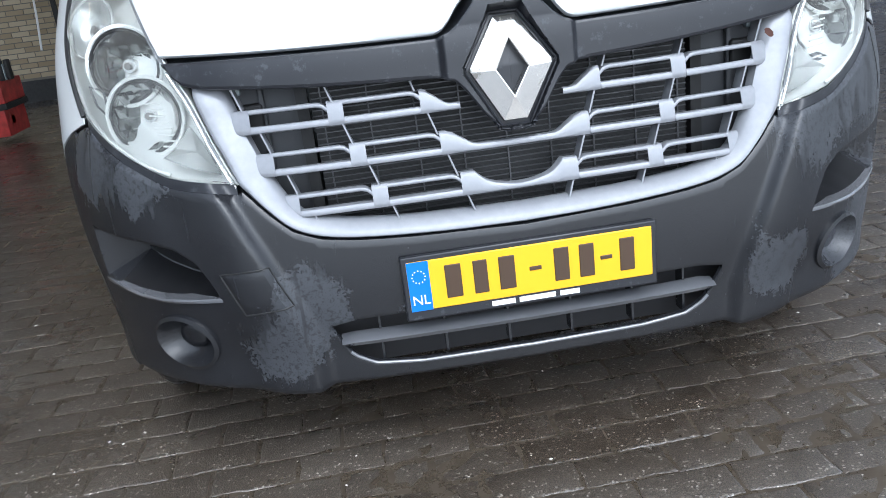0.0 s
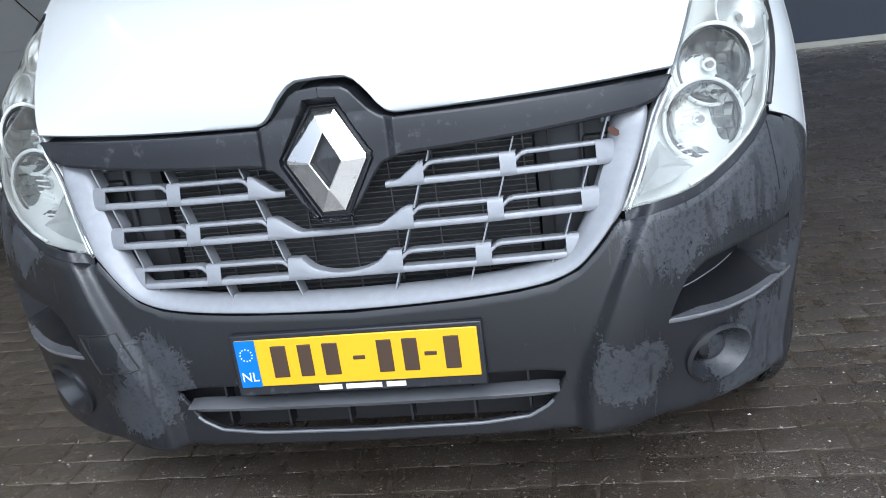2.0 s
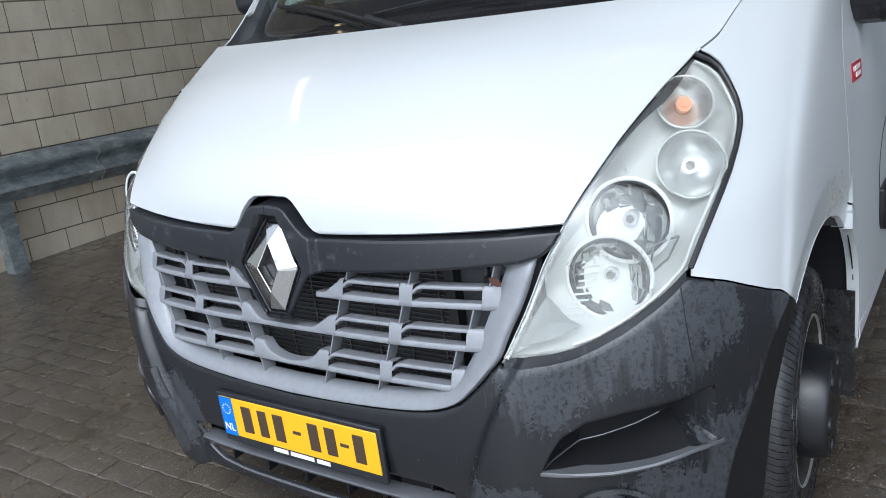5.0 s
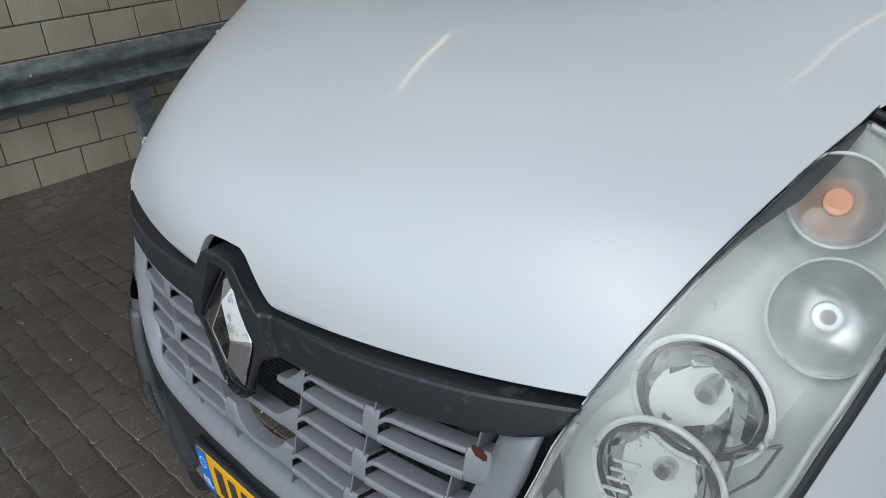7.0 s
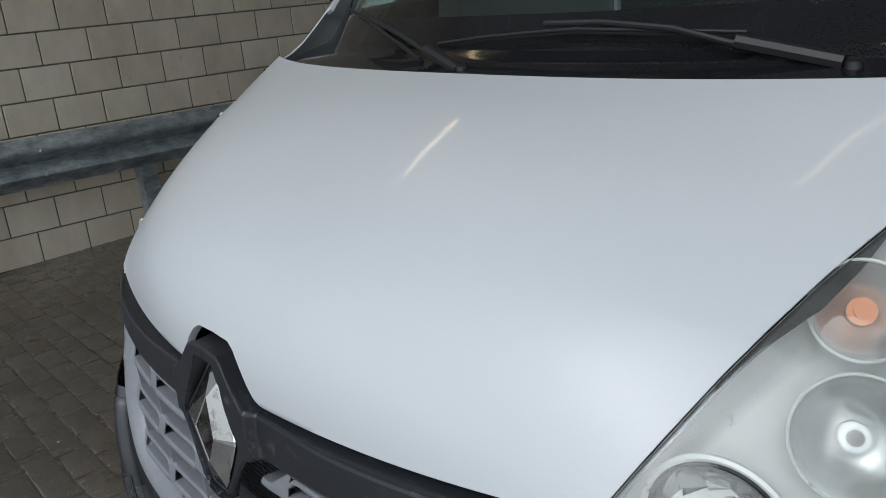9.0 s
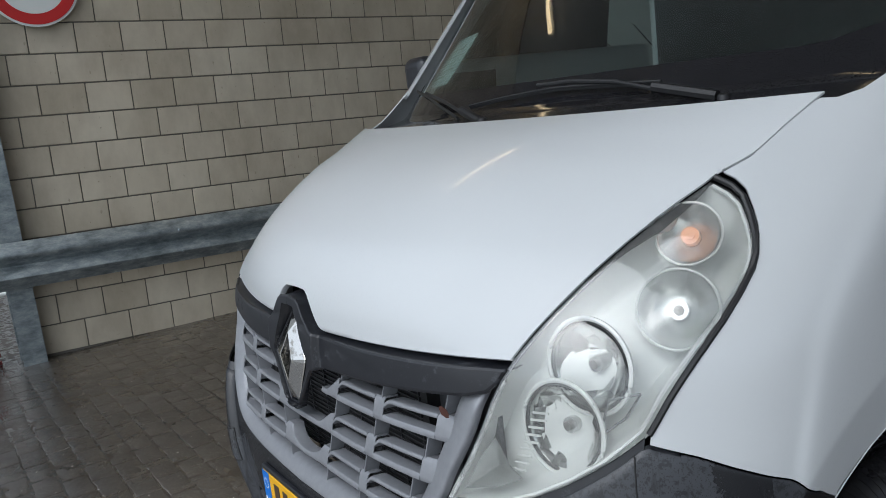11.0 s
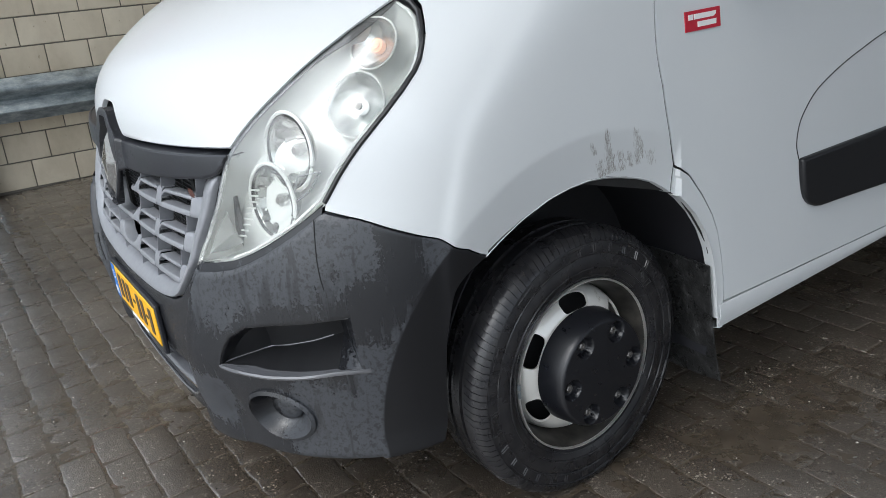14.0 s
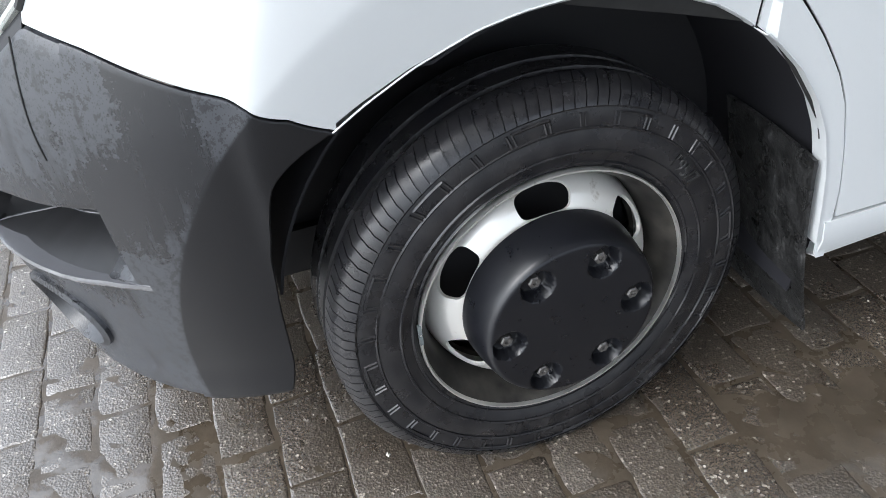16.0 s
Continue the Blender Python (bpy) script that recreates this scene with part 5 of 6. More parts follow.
# dashboard, seats' back wall and floor of the cab: what the screen lets through
DASH = mat("grey_cab_plastic", (0.035, 0.037, 0.04), 0.6)
boxed("dashboard", (-0.88, 0.88, 0.98, 1.45, 1.10, 1.37), DASH, van, "dark dashboard", 0.05)
boxed("cab_back", (-0.99, 0.99, 2.44, 2.46, 0.34, 2.2), DASH, van)
bm = bmesh.new()
rows = []
for i in range(5):
    a = i / 4
    rows.append([screen_at(-0.845 + 0.085 * a + (0.285 - 0.075 * a) * j / 4, 0.132 + 0.204 * a + (0.022 - 0.011 * a) * j / 4, -0.010) for j in range(5)])
sheet(bm, rows, 0.0006)
paper = part("permit_paper", bm, PAPER, van, "white paper behind the windscreen")
bm = bmesh.new()
for k in range(5):
    v = 0.175 + 0.028 * k
    c = -0.83 + 0.42 * (v - 0.132)
    tube(bm, [screen_at(c + 0.03, v, -0.0085), screen_at(c + 0.15 + 0.05 * (k % 2), v + 0.010, -0.0085)], 0.0016, 4)
part("paper_print", bm, INK, paper)
bm = bmesh.new()
rows = [[(x, y, 2.165 + 0.10 * math.sin(math.pi * min(1, t * 1.2) / 2) - 0.06 * abs(x) ** 3) for x in np.linspace(0.82, -0.82, 13)] for t, y in ((0, 1.43), (0.15, 1.60), (0.4, 1.9), (0.7, 3.0), (1, 5.2))]
sheet(bm, [r[::-1] for r in rows][::-1], 0.02)
part("cab_roof", bm, WHITE, van, "white roof", 60)
boxed("floor_pan", (-0.72, 0.72, 0.35, 5.1, 0.34, 0.40), CAVITY, van)
boxed("body_rear", (-1.0, 1.0, 5.16, 5.2, 0.34, 2.25), WHITE, van)

# wheel housings
LINER = mat("black_arch_liner", (0.012, 0.012, 0.015), 0.8, spec=0.3)
for s in (1, -1):
    bm = bmesh.new()
    rows = []
    for i in range(33):
        a = math.pi * (0.93 - 1.05 * i / 32)
        y, z = 0.86 + 0.425 * math.cos(a), 0.375 + 0.425 * math.sin(a) * 1.03
        rows.append([(x, y, z) for x in (0.965 if math.cos(a) < -0.5 else 1.012, 0.95, 0.85, 0.72, 0.70)])
    sheet(bm, rows, 0.004, s)
    part("wheel_housing", bm, LINER, van, "black wheel housing", 60)
    boxed("inner_wing", (min(s * 0.66, s * 0.70), max(s * 0.66, s * 0.70), 0.38, 1.36, 0.30, 0.85), CAVITY, van)
    bm = bmesh.new()
    rows = []
    for i in range(13):
        v = i / 12
        rows.append([(x, 1.235 + 0.050 * v + 0.012 * math.sin(3 * v + x * 9), 0.49 - 0.36 * v) for x in np.linspace(0.80, 1.036, 9)])
    sheet(bm, rows, 0.006, s)
    part("mud_flap", bm, FLAP, van, "dirty black rubber mud flap")

# ---- badge and scratches on the side ----
bm = bmesh.new()
rows = [[(skin(station_y(y, z), z)[0] + 0.003, y, z) for z in np.linspace(1.096, 1.142, 5)] for y in np.linspace(1.166, 1.282, 7)]
sheet(bm, rows, 0.003)
badge = part("side_badge", bm, RED, van, "small red rectangular side badge")
bm = bmesh.new()
for y0, y1, z0, z1 in ((1.176, 1.190, 1.122, 1.134), (1.194, 1.268, 1.122, 1.134), (1.205, 1.268, 1.104, 1.116)):
    xx = skin(station_y(y0, z0), z0)[0] + 0.0035
    box(bm, xx - 0.002, xx + 0.0015, y0, y1, z0, z1)
part("badge_print", bm, PRINT, badge)
SCUFF = mat("scratched_paint", (0.27, 0.26, 0.245), 0.7)
rng = random.Random(7)
bm = bmesh.new()
for y0, wide, z0, z1, count in ((0.872, 0.004, 0.870, 0.892, 9), (0.898, 0.008, 0.812, 0.850, 22), (0.916, 0.006, 0.815, 0.918, 46), (0.930, 0.005, 0.815, 0.870, 24), (0.958, 0.008, 0.812, 0.858, 22),
                                (0.985, 0.005, 0.815, 0.850, 14), (1.004, 0.005, 0.818, 0.902, 30), (1.018, 0.004, 0.830, 0.880, 16), (1.05, 0.008, 0.808, 0.840, 12)):
    for k in range(int(count * 4.5)):
        t = rng.random() ** 1.2
        z = z0 + (z1 - z0) * t
        y = y0 - 0.012 * t + rng.gauss(0, wide * 0.85)
        L = rng.uniform(0.003, 0.013)
        pts = []
        for q in (0, 0.5, 1):
            yy, zz = y - 0.12 * L * q + rng.uniform(-0.0006, 0.0006), z + L * q
            u = station_y(yy, zz)
            pts.append(tuple(out(u, zz, flare(skin(u, zz)) + 0.0001)))
        tube(bm, pts, rng.uniform(0.00012, 0.00036), 4)
part("scratched_patch", bm, SCUFF, van, "dark vertical scratches in the white paint")

# ---- wheels ----
def wheel(name, parent, x, y, steer, s):
    hub = new(name)
    hub.parent = parent
    hub.matrix_basis = pose(s * x, y, wheel_z, 0, 0, s * steer if s > 0 else 180 - steer)
    tagged(hub, "black tyre on a silver steel wheel with black hub cap")
    # local x runs outwards; 0 is the rim's outer edge
    bm = bmesh.new()
    lathe(bm, [(-0.185, 0.222), (-0.190, 0.27), (-0.185, 0.315), (-0.168, 0.340), (-0.15, 0.346), (-0.106, 0.3475), (-0.104, 0.340), (-0.096, 0.340), (-0.094, 0.3478), (-0.064, 0.348), (-0.062, 0.341), (-0.055, 0.341), (-0.053, 0.348), (-0.04, 0.348), (-0.018, 0.343), (-0.004, 0.330), (0.003, 0.312), (0.005, 0.292),
               (0.0035, 0.286), (0.0045, 0.284), (0.006, 0.262), (0.004, 0.244), (-0.003, 0.228), (-0.010, 0.221)], 96)
    part("tyre", bm, TYRE, hub, "wet black commercial tyre", 50)
    for k in range(120):
        a = 2 * math.pi * k / 120
        bm = bmesh.new()
        v = []
        for dx, rr in ((-0.045, 0.3475), (-0.020, 0.3445), (-0.004, 0.3325), (0.0025, 0.318)):
            for da, lift in ((-0.0240, 0.0), (-0.0232, 0.0022), (0.0225, 0.0022), (0.0232, 0.0)):
                r2 = rr + lift * (1 if dx < -0.01 else 0.55)
                sk = 0.03 * (dx + 0.02) / 0.03
                v.append(bm.verts.new((dx + (lift if dx > -0.01 else 0), r2 * math.cos(a + da + sk), r2 * math.sin(a + da + sk))))
        for i in range(3):
            for j in range(3):
                bm.faces.new((v[i * 4 + j], v[i * 4 + j + 1], v[i * 4 + 5 + j], v[i * 4 + 4 + j]))
        bmesh.ops.recalc_face_normals(bm, faces=bm.faces)
        part("tread_lug", bm, TYRE, hub)
    bm = bmesh.new()
    for k in range(36):
        a = 2 * math.pi * k / 36
        c, d = math.cos(a), math.sin(a)
        for off in (0.0, 0.024):
            c, d = math.cos(a + off), math.sin(a + off)
            tube(bm, [(0.0052, 0.291 * c, 0.291 * d), (0.0036, 0.311 * math.cos(a + off + 0.01), 0.311 * math.sin(a + off + 0.01))], 0.0021, 5)
        if k % 3 == 0:
            tube(bm, [(0.0042, 0.310 * math.cos(a + 0.01 + 0.029 * q), 0.310 * math.sin(a + 0.01 + 0.029 * q)) for q in range(7)], 0.0026, 5)
    for rr, xx in ((0.318, 0.0012), (0.288, 0.0042), (0.252, 0.0058), (0.232, -0.0005)):
        tube(bm, [(xx, rr * math.cos(2 * math.pi * k / 96), rr * math.sin(2 * math.pi * k / 96)) for k in range(97)], 0.0024, 5)
    part("sidewall_rib", bm, TYRE, hub)
    for a0, text, size in ((38, "195/7", 0.030),):
        a = radians(a0)
        rr = 0.268
        text_part("tyre_size", text, size, Matrix.Translation((0.0064, rr * math.cos(a), rr * math.sin(a))) @ pose(0, 0, 0, 90, 0, 90) @ pose(0, 0, 0, 0, 0, a0 - 90), FLAP, hub, 0.0006)
    # raised maker's mark as plain bars
    bm = bmesh.new()
    for k in range(8):
        a = radians(-112 + 5.2 * k)
        c, d = math.cos(a), math.sin(a)
        t1 = Vector((0, -d, c))
        r1 = Vector((0, c, d))
        mid = Vector((0.0058, 0, 0)) + r1 * 0.268
        q = [mid + t1 * e * 0.007 + r1 * f * 0.010 for e, f in ((-1, -1), (1, -1), (1, 1), (-1, 1))]
        vv = [bm.verts.new(p) for p in q] + [bm.verts.new(p + Vector((0.001, 0, 0))) for p in q]
        for f in ((4, 5, 6, 7), (0, 1, 5, 4), (1, 2, 6, 5), (2, 3, 7, 6), (3, 0, 4, 7)):
            bm.faces.new([vv[i] for i in f])
    part("maker_bar", bm, TYRE, hub)
    # steel wheel: rolled edge, well, and a coned disc with six slots
    bm = bmesh.new()
    lathe(bm, [(-0.012, 0.2205), (-0.002, 0.2228), (0.003, 0.2215), (0.003, 0.2190), (-0.003, 0.2172)], 96)
    rim = part("rim_edge", bm, LIP, hub, "silver painted rolled rim edge", 50)
    bm = bmesh.new()
    lathe(bm, [(-0.0032, 0.2173), (-0.012, 0.2106), (-0.020, 0.2060), (-0.040, 0.2000), (-0.062, 0.1965), (-0.085, 0.1945), (-0.085, 0.180)], 96)
    part("rim_well", bm, WELL, hub, "grimy brown-grey rim well, coloured darker for its shade", 50)
    bm = bmesh.new()
    prof = [(-0.084, 0.1943), (-0.066, 0.1915), (-0.052, 0.1865), (-0.044, 0.1820), (-0.038, 0.1770), (-0.033, 0.1720), (-0.029, 0.1670), (-0.026, 0.1620), (-0.023, 0.1570), (-0.020, 0.1510), (-0.017, 0.1430), (-0.015, 0.130), (-0.015, 0.10)]
    pr, px = [q[1] for q in prof[::-1]], [q[0] for q in prof[::-1]]

    def disc_at(a, r):
        return bm.verts.new((float(np.interp(r, pr, px)), r * math.cos(a), r * math.sin(a)))

    R0, R1, RC, HALF = 0.10, 0.1943, 0.1640, math.pi / 6
    for q in range(6):
        mid = math.pi / 6 + q * math.pi / 3
        grid = []
        for k in range(96):
            b = 2 * math.pi * k / 96
            c, d = math.cos(b), math.sin(b)
            # rounded slot, then the edge of its sixth of the disc
            n = (abs(c) ** 3.2 + abs(d) ** 3.2) ** (-1 / 3.2)
            hole = (0.262 * n * c, RC + 0.0198 * n * d)
            m = 1 / max(abs(c), abs(d))
            edge = (HALF * m * c, (RC + (R1 - RC) * m * d) if d > 0 else RC + (RC - R0) * m * d)
            grid.append([disc_at(mid + hole[0] + (edge[0] - hole[0]) * t, hole[1] + (edge[1] - hole[1]) * t) for t in (0, 0.08, 0.2, 0.4, 0.6, 0.8, 1.0)])
        for k in range(96):
            g, h = grid[k], grid[(k + 1) % 96]
            for t in range(6):
                bm.faces.new((g[t], g[t + 1], h[t + 1], h[t]))
    bmesh.ops.remove_doubles(bm, verts=bm.verts, dist=0.0002)
    bmesh.ops.recalc_face_normals(bm, faces=bm.faces)
    bmesh.ops.solidify(bm, geom=bm.faces, thickness=0.006)
    bmesh.ops.recalc_face_normals(bm, faces=bm.faces)
    part("wheel_disc", bm, STEEL, hub, "silver steel wheel disc with six slots", 50)
    bm = bmesh.new()
    lathe(bm, [(-0.12, 0.19), (-0.10, 0.05), (-0.10, 0.001)], 32)
    part("brake_drum", bm, CAVITY, hub)
    # hub cap with six dished bolt seats
    bm = bmesh.new()
    nr, na = 44, 240
    rows = []
    for k in range(na + 1):
        a = 2 * math.pi * k / na
        row = []
        for j in range(nr + 1):
            r = 0.149 * (j / nr)
            xx = 0.062 - 0.003 * (r / 0.149) ** 2
            if r > 0.132:
                t = (r - 0.132) / 0.017
                xx -= 0.072 * t * t * (0.55 + 0.45 * t)
            for q in range(6):
                b = radians(62 + 60 * q)
                px, pz = 0.1050 * math.cos(b), 0.1050 * math.sin(b)
                dd = math.hypot(r * math.cos(a) - px, r * math.sin(a) - pz)
                if dd < 0.027:
                    h = min(1, (0.027 - dd) / 0.007)
                    xx = min(xx, 0.062) - 0.021 * h * h * (3 - 2 * h)
            row.append((xx, r * math.cos(a), r * math.sin(a)))
        rows.append(row)
    sheet(bm, rows, -0.003)
    bmesh.ops.recalc_face_normals(bm, faces=bm.faces)
    part("hub_cap", bm, HUB, hub, "domed black plastic hub cap", 40)
    for q in range(6):
        b = radians(62 + 60 * q)
        bm = bmesh.new()
        lathe(bm, [(0.036, 0.0105), (0.049, 0.0105), (0.051, 0.008), (0.051, 0.004), (0.048, 0.003)], 6, (0, 0.1050 * math.cos(b), 0.1050 * math.sin(b)), "x", True)
        part("wheel_bolt", bm, BOLT, hub, "dull steel wheel bolt" if q == 0 else "")
    bm = bmesh.new()
    for dz in (-0.008, 0.012):
        box(bm, -0.002, 0.0045, -0.2225, -0.2175, dz + 0.01, dz + 0.026)
    part("balance_weight", bm, GALV, hub)
    return hub


wheel("front_wheel", van, 0.990, wheel_y, 3.0, 1)
wheel("front_wheel", van, 0.990, wheel_y, -3.0, -1)

# ---- concrete block wall with guard rail ----
WALL_X, COURSE, BLOCK_L = -4.5, 0.208, 0.308
WALL_Y0, WALL_Y1 = -0.112, 4.83
FALL = 0.030  # the wall's courses and the rail fall by this much a metre towards the yard's rear
FALL_DEG = -math.degrees(math.atan(FALL))


def block_mesh(length):
    bm = bmesh.new()
    box(bm, -0.02, 0.004, 0, length, 0, COURSE - 0.010)
    bmesh.ops.bevel(bm, geom=[e for e in bm.edges], offset=0.003, segments=1, affect="EDGES")
    me = bpy.data.meshes.new("block")
    bm.to_mesh(me)
    bm.free()
    me.materials.append(BLOCK)
    return me


wall = boxed("wall_west", (WALL_X - 0.20, WALL_X - 0.004, WALL_Y0, WALL_Y1, -0.1, 5.0), MORTAR)
tagged(wall, "grey concrete block wall with recessed joints", "wall", kind="structure")
back_wall_y = 9.7
panel_wall = boxed("wall_west_panels", (WALL_X - 0.16, WALL_X - 0.02, WALL_Y1 + 0.10, 7.28, -0.1, 5.0), PANEL)
tagged(panel_wall, "light grey panelled wall with thin cables", "wall", kind="structure")
for k in range(5):
    bm = bmesh.new()
    box(bm, WALL_X - 0.021, WALL_X - 0.008, WALL_Y1 + 0.11, 7.27, 0.55 + 0.62 * k, 0.55 + 0.62 * k + 0.606)
    soft(part("wall_panel", bm, PANEL, panel_wall), 0.004)
bm = bmesh.new()
for y in (WALL_Y1 + 0.05, 7.33):
    box(bm, WALL_X - 0.10, WALL_X + 0.03, y - 0.05, y + 0.05, 0, 5.0)
posts = part("wall_posts", bm, BLACK)
tagged(posts, "dark steel wall posts", "post", kind="structure")
bm = bmesh.new()
tube(bm, [(WALL_X + 0.01, 5.5, 1.9), (WALL_X + 0.012, 6.1, 1.45), (WALL_X + 0.012, 6.7, 0.98), (WALL_X + 0.012, 7.2, 0.72)], 0.006, 6)
tube(bm, [(WALL_X + 0.01, 6.0, 2.0), (WALL_X + 0.012, 6.5, 1.55), (WALL_X + 0.012, 7.2, 1.05)], 0.006, 6)
tagged(part("wall_cable", bm, BLACK), "thin black cable hanging on the wall", "cable")

# galvanised guard rail, W profile
def rail(name, y0, y1):
    bm = bmesh.new()
    prof = [(0.000, 0.545), (0.012, 0.548), (0.018, 0.565), (0.070, 0.605), (0.078, 0.625), (0.070, 0.648), (0.020, 0.680), (0.012, 0.700), (0.020, 0.720), (0.070, 0.752), (0.078, 0.775), (0.070, 0.800), (0.018, 0.838), (0.010, 0.850), (0.0, 0.853)]
    rows = []
    n = 24
    for i in range(n + 1):
        y = y0 + (y1 - y0) * i / n
        rows.append([(WALL_X + 0.22 + a, y, b + 0.006 - FALL * y) for a, b in prof])
    sheet(bm, rows[::-1], 0.004)
    ob = part(name, bm, GALV, None, "", 40)
    return tagged(ob, "weathered galvanised crash barrier rail in front of the wall", "guard rail")


r1 = rail("guard_rail", -2.6, 2.3)
r2 = rail("guard_rail", 2.31, 7.2)
for ob, ys in ((r1, (0.9, 2.2)), (r2, (2.5,))):
    for y in ys:
        for z in (0.625, 0.775):
            bm = bmesh.new()
            lathe(bm, [(0.0, 0.013), (0.012, 0.012), (0.016, 0.006)], 10, (WALL_X + 0.296, y, z + 0.006 - FALL * y), "x", True)
            part("rail_bolt", bm, GALV, ob)


def rail_post(y):
    bm = bmesh.new()
    top = 0.80 - FALL * y
    box(bm, WALL_X + 0.10, WALL_X + 0.215, y - 0.055, y - 0.047, 0, top)
    box(bm, WALL_X + 0.10, WALL_X + 0.215, y + 0.047, y + 0.055, 0, top)
    box(bm, WALL_X + 0.208, WALL_X + 0.216, y - 0.047, y + 0.047, 0, top)
    return tagged(part("rail_post", bm, GALV), "galvanised barrier post standing on the paving", "post", "barrier posts")


for y in (-0.55, 1.55, 3.95, 6.3):
    rail_post(y)
# tall steel column at the wall's open end
bm = bmesh.new()
yc = -0.17
for x0, x1, y0, y1 in ((-0.12, -0.105, -0.075, 0.075), (0.105, 0.12, -0.075, 0.075), (-0.105, 0.105, -0.005, 0.005)):
    box(bm, WALL_X + x0, WALL_X + x1, yc + y0, yc + y1, 0, 5.0)
tagged(part("steel_column", bm, GALV), "tall galvanised steel column at the wall's end", "column")

# round prohibition sign on the wall
sign = new("round_sign")
tagged(sign, "round red and white traffic sign mounted on the wall", "sign")
sign.location = (WALL_X + 0.05, 0.285, 2.56)
bm = bmesh.new()
lathe(bm, [(0.0, 0.30), (0.004, 0.30)], 64, (0, 0, 0), "x", True)
part("sign_rim", bm, SIGN_WHITE, sign)
bm = bmesh.new()
lathe(bm, [(0.0045, 0.285), (0.0075, 0.285), (0.0075, 0.215), (0.0045, 0.215)], 64)
part("red_ring", bm, SIGN_RED, sign)
bm = bmesh.new()
lathe(bm, [(0.0045, 0.215), (0.006, 0.214)], 64, (0, 0, 0), "x", True)
part("sign_face", bm, SIGN_WHITE, sign)
boxed("sign_bracket", (-0.05, 0.0, -0.03, 0.03, -0.2, 0.2), GALV, sign)

# dark red steel tray under the rail
bin_ = boxed("red_steel_tray", (WALL_X + 0.02, WALL_X + 0.30, 2.92, 3.42, 0.0, 0.50), RUST, None, "", 0.012)
tagged(bin_, "dark red steel tray standing below the barrier", "tray")

# far side of the gate opening at the wall's end
# height above the gateway is added, to block sky light and reflections
gate = boxed("wall_beyond", (-9.2, -9.0, -9.0, 3.0, -0.1, 5.0), PANEL)
tagged(gate, "pale wall beyond the gateway", "wall", kind="structure")
fence = new("white_gate")
tagged(fence, "low white tubular gate beyond the wall's end", "gate")
for z in (0.25, 0.62):
    bm = bmesh.new()
    tube(bm, [(-6.2, -2.4, z), (-6.2, -0.05, z)], 0.02, 8)
    part("gate_rail", bm, SIGN_WHITE, fence)
for y in (-0.12, -0.75, -1.4, -2.1):
    bm = bmesh.new()
    tube(bm, [(-6.2, y, 0.0), (-6.2, y, 0.62)], 0.018, 8)
    part("gate_post", bm, SIGN_WHITE, fence)
# stack of worn red road cones at the wall's end
CONE = mat("faded_red_plastic", (0.30, 0.03, 0.025), 0.5)
link(CONE, ramp(CONE, noise_tex(CONE, 24, 7), [(0.35, (0.10, 0.02, 0.018)), (0.65, (0.36, 0.035, 0.028))]), bsdf(CONE).inputs["Base Color"])
cone = new("road_cone")
tagged(cone, "stack of worn red road cones with dark feet", "road cone")
cone.location = (-4.66, -0.50, 0)
rng = random.Random(3)
for k in range(5):
    bm = bmesh.new()
    z = 0.055 * k
    pts = [(0.135 * (1 + rng.uniform(-0.10, 0.10)) * math.cos(2 * math.pi * q / 14), 0.135 * (1 + rng.uniform(-0.10, 0.10)) * math.sin(2 * math.pi * q / 14)) for q in range(14)]
    extruded(bm, pts, lambda a, b, d: (a, b, z + d), 0.024)
    lathe(bm, [(z + 0.02, 0.105), (z + 0.10, 0.088)], 20, (0, 0, 0), "z")
    part("cone_foot", bm, CONE, cone)
bm = bmesh.new()
lathe(bm, [(0.24, 0.105), (0.56, 0.035), (0.575, 0.025), (0.575, 0.001)], 24, (0, 0, 0), "z")
part("cone_body", bm, CONE, cone)

# ---- building behind the van ----
brick_wall = boxed("wall_north_brick", (-7.0, -1.0, back_wall_y + 0.004, back_wall_y + 0.25, -0.1, 5.0), MORTAR)
tagged(brick_wall, "yellow brick wall with a dark plinth", "wall", kind="structure")
bm = bmesh.new()
for r in range(40):
    z = 0.30 + 0.066 * r
    x = -5.6 + (0.11 if r % 2 else 0)
    while x < -1.1:
        box(bm, x, x + 0.208, back_wall_y - 0.006, back_wall_y + 0.01, z, z + 0.054)
        x += 0.220
tagged(part("far_bricks", bm, BRICK, brick_wall, "", 20), kind="stuff")
boxed("plinth", (-7.0, -1.0, back_wall_y - 0.04, back_wall_y + 0.003, 0, 0.27), BLACK, brick_wall)
hall = boxed("wall_north_hall", (-1.0, 9.0, 9.25, 9.45, -0.1, 5.0), NAVY)
tagged(hall, "dark navy hall front with doors", "wall", kind="structure")
boxed("base_strip", (1.94, 9.0, 9.20, 9.25, 0.0, 0.07), CREAM, hall)
boxed("white_panel", (0.4, 1.32, 9.19, 9.25, 0.28, 3.4), PANEL, hall)
boxed("panel_plinth", (0.4, 1.36, 9.17, 9.25, 0.0, 0.28), PLINTH, hall)
door_1 = boxed("door_1", (1.40, 1.81, 9.20, 9.245, 0.06, 2.2), NAVY)
tagged(door_1, "dark navy steel door in a cream frame", "door", kind="structure")
boxed("door_frame", (1.81, 1.93, 9.17, 9.25, 0.0, 2.3), CREAM, door_1)
boxed("door_sill", (1.36, 1.81, 9.17, 9.25, 0.0, 0.05), CREAM, door_1)
for z in (0.28, 0.42):
    boxed("door_hinge", (1.85, 1.91, 9.13, 9.17, z, z + 0.06), GALV, door_1)
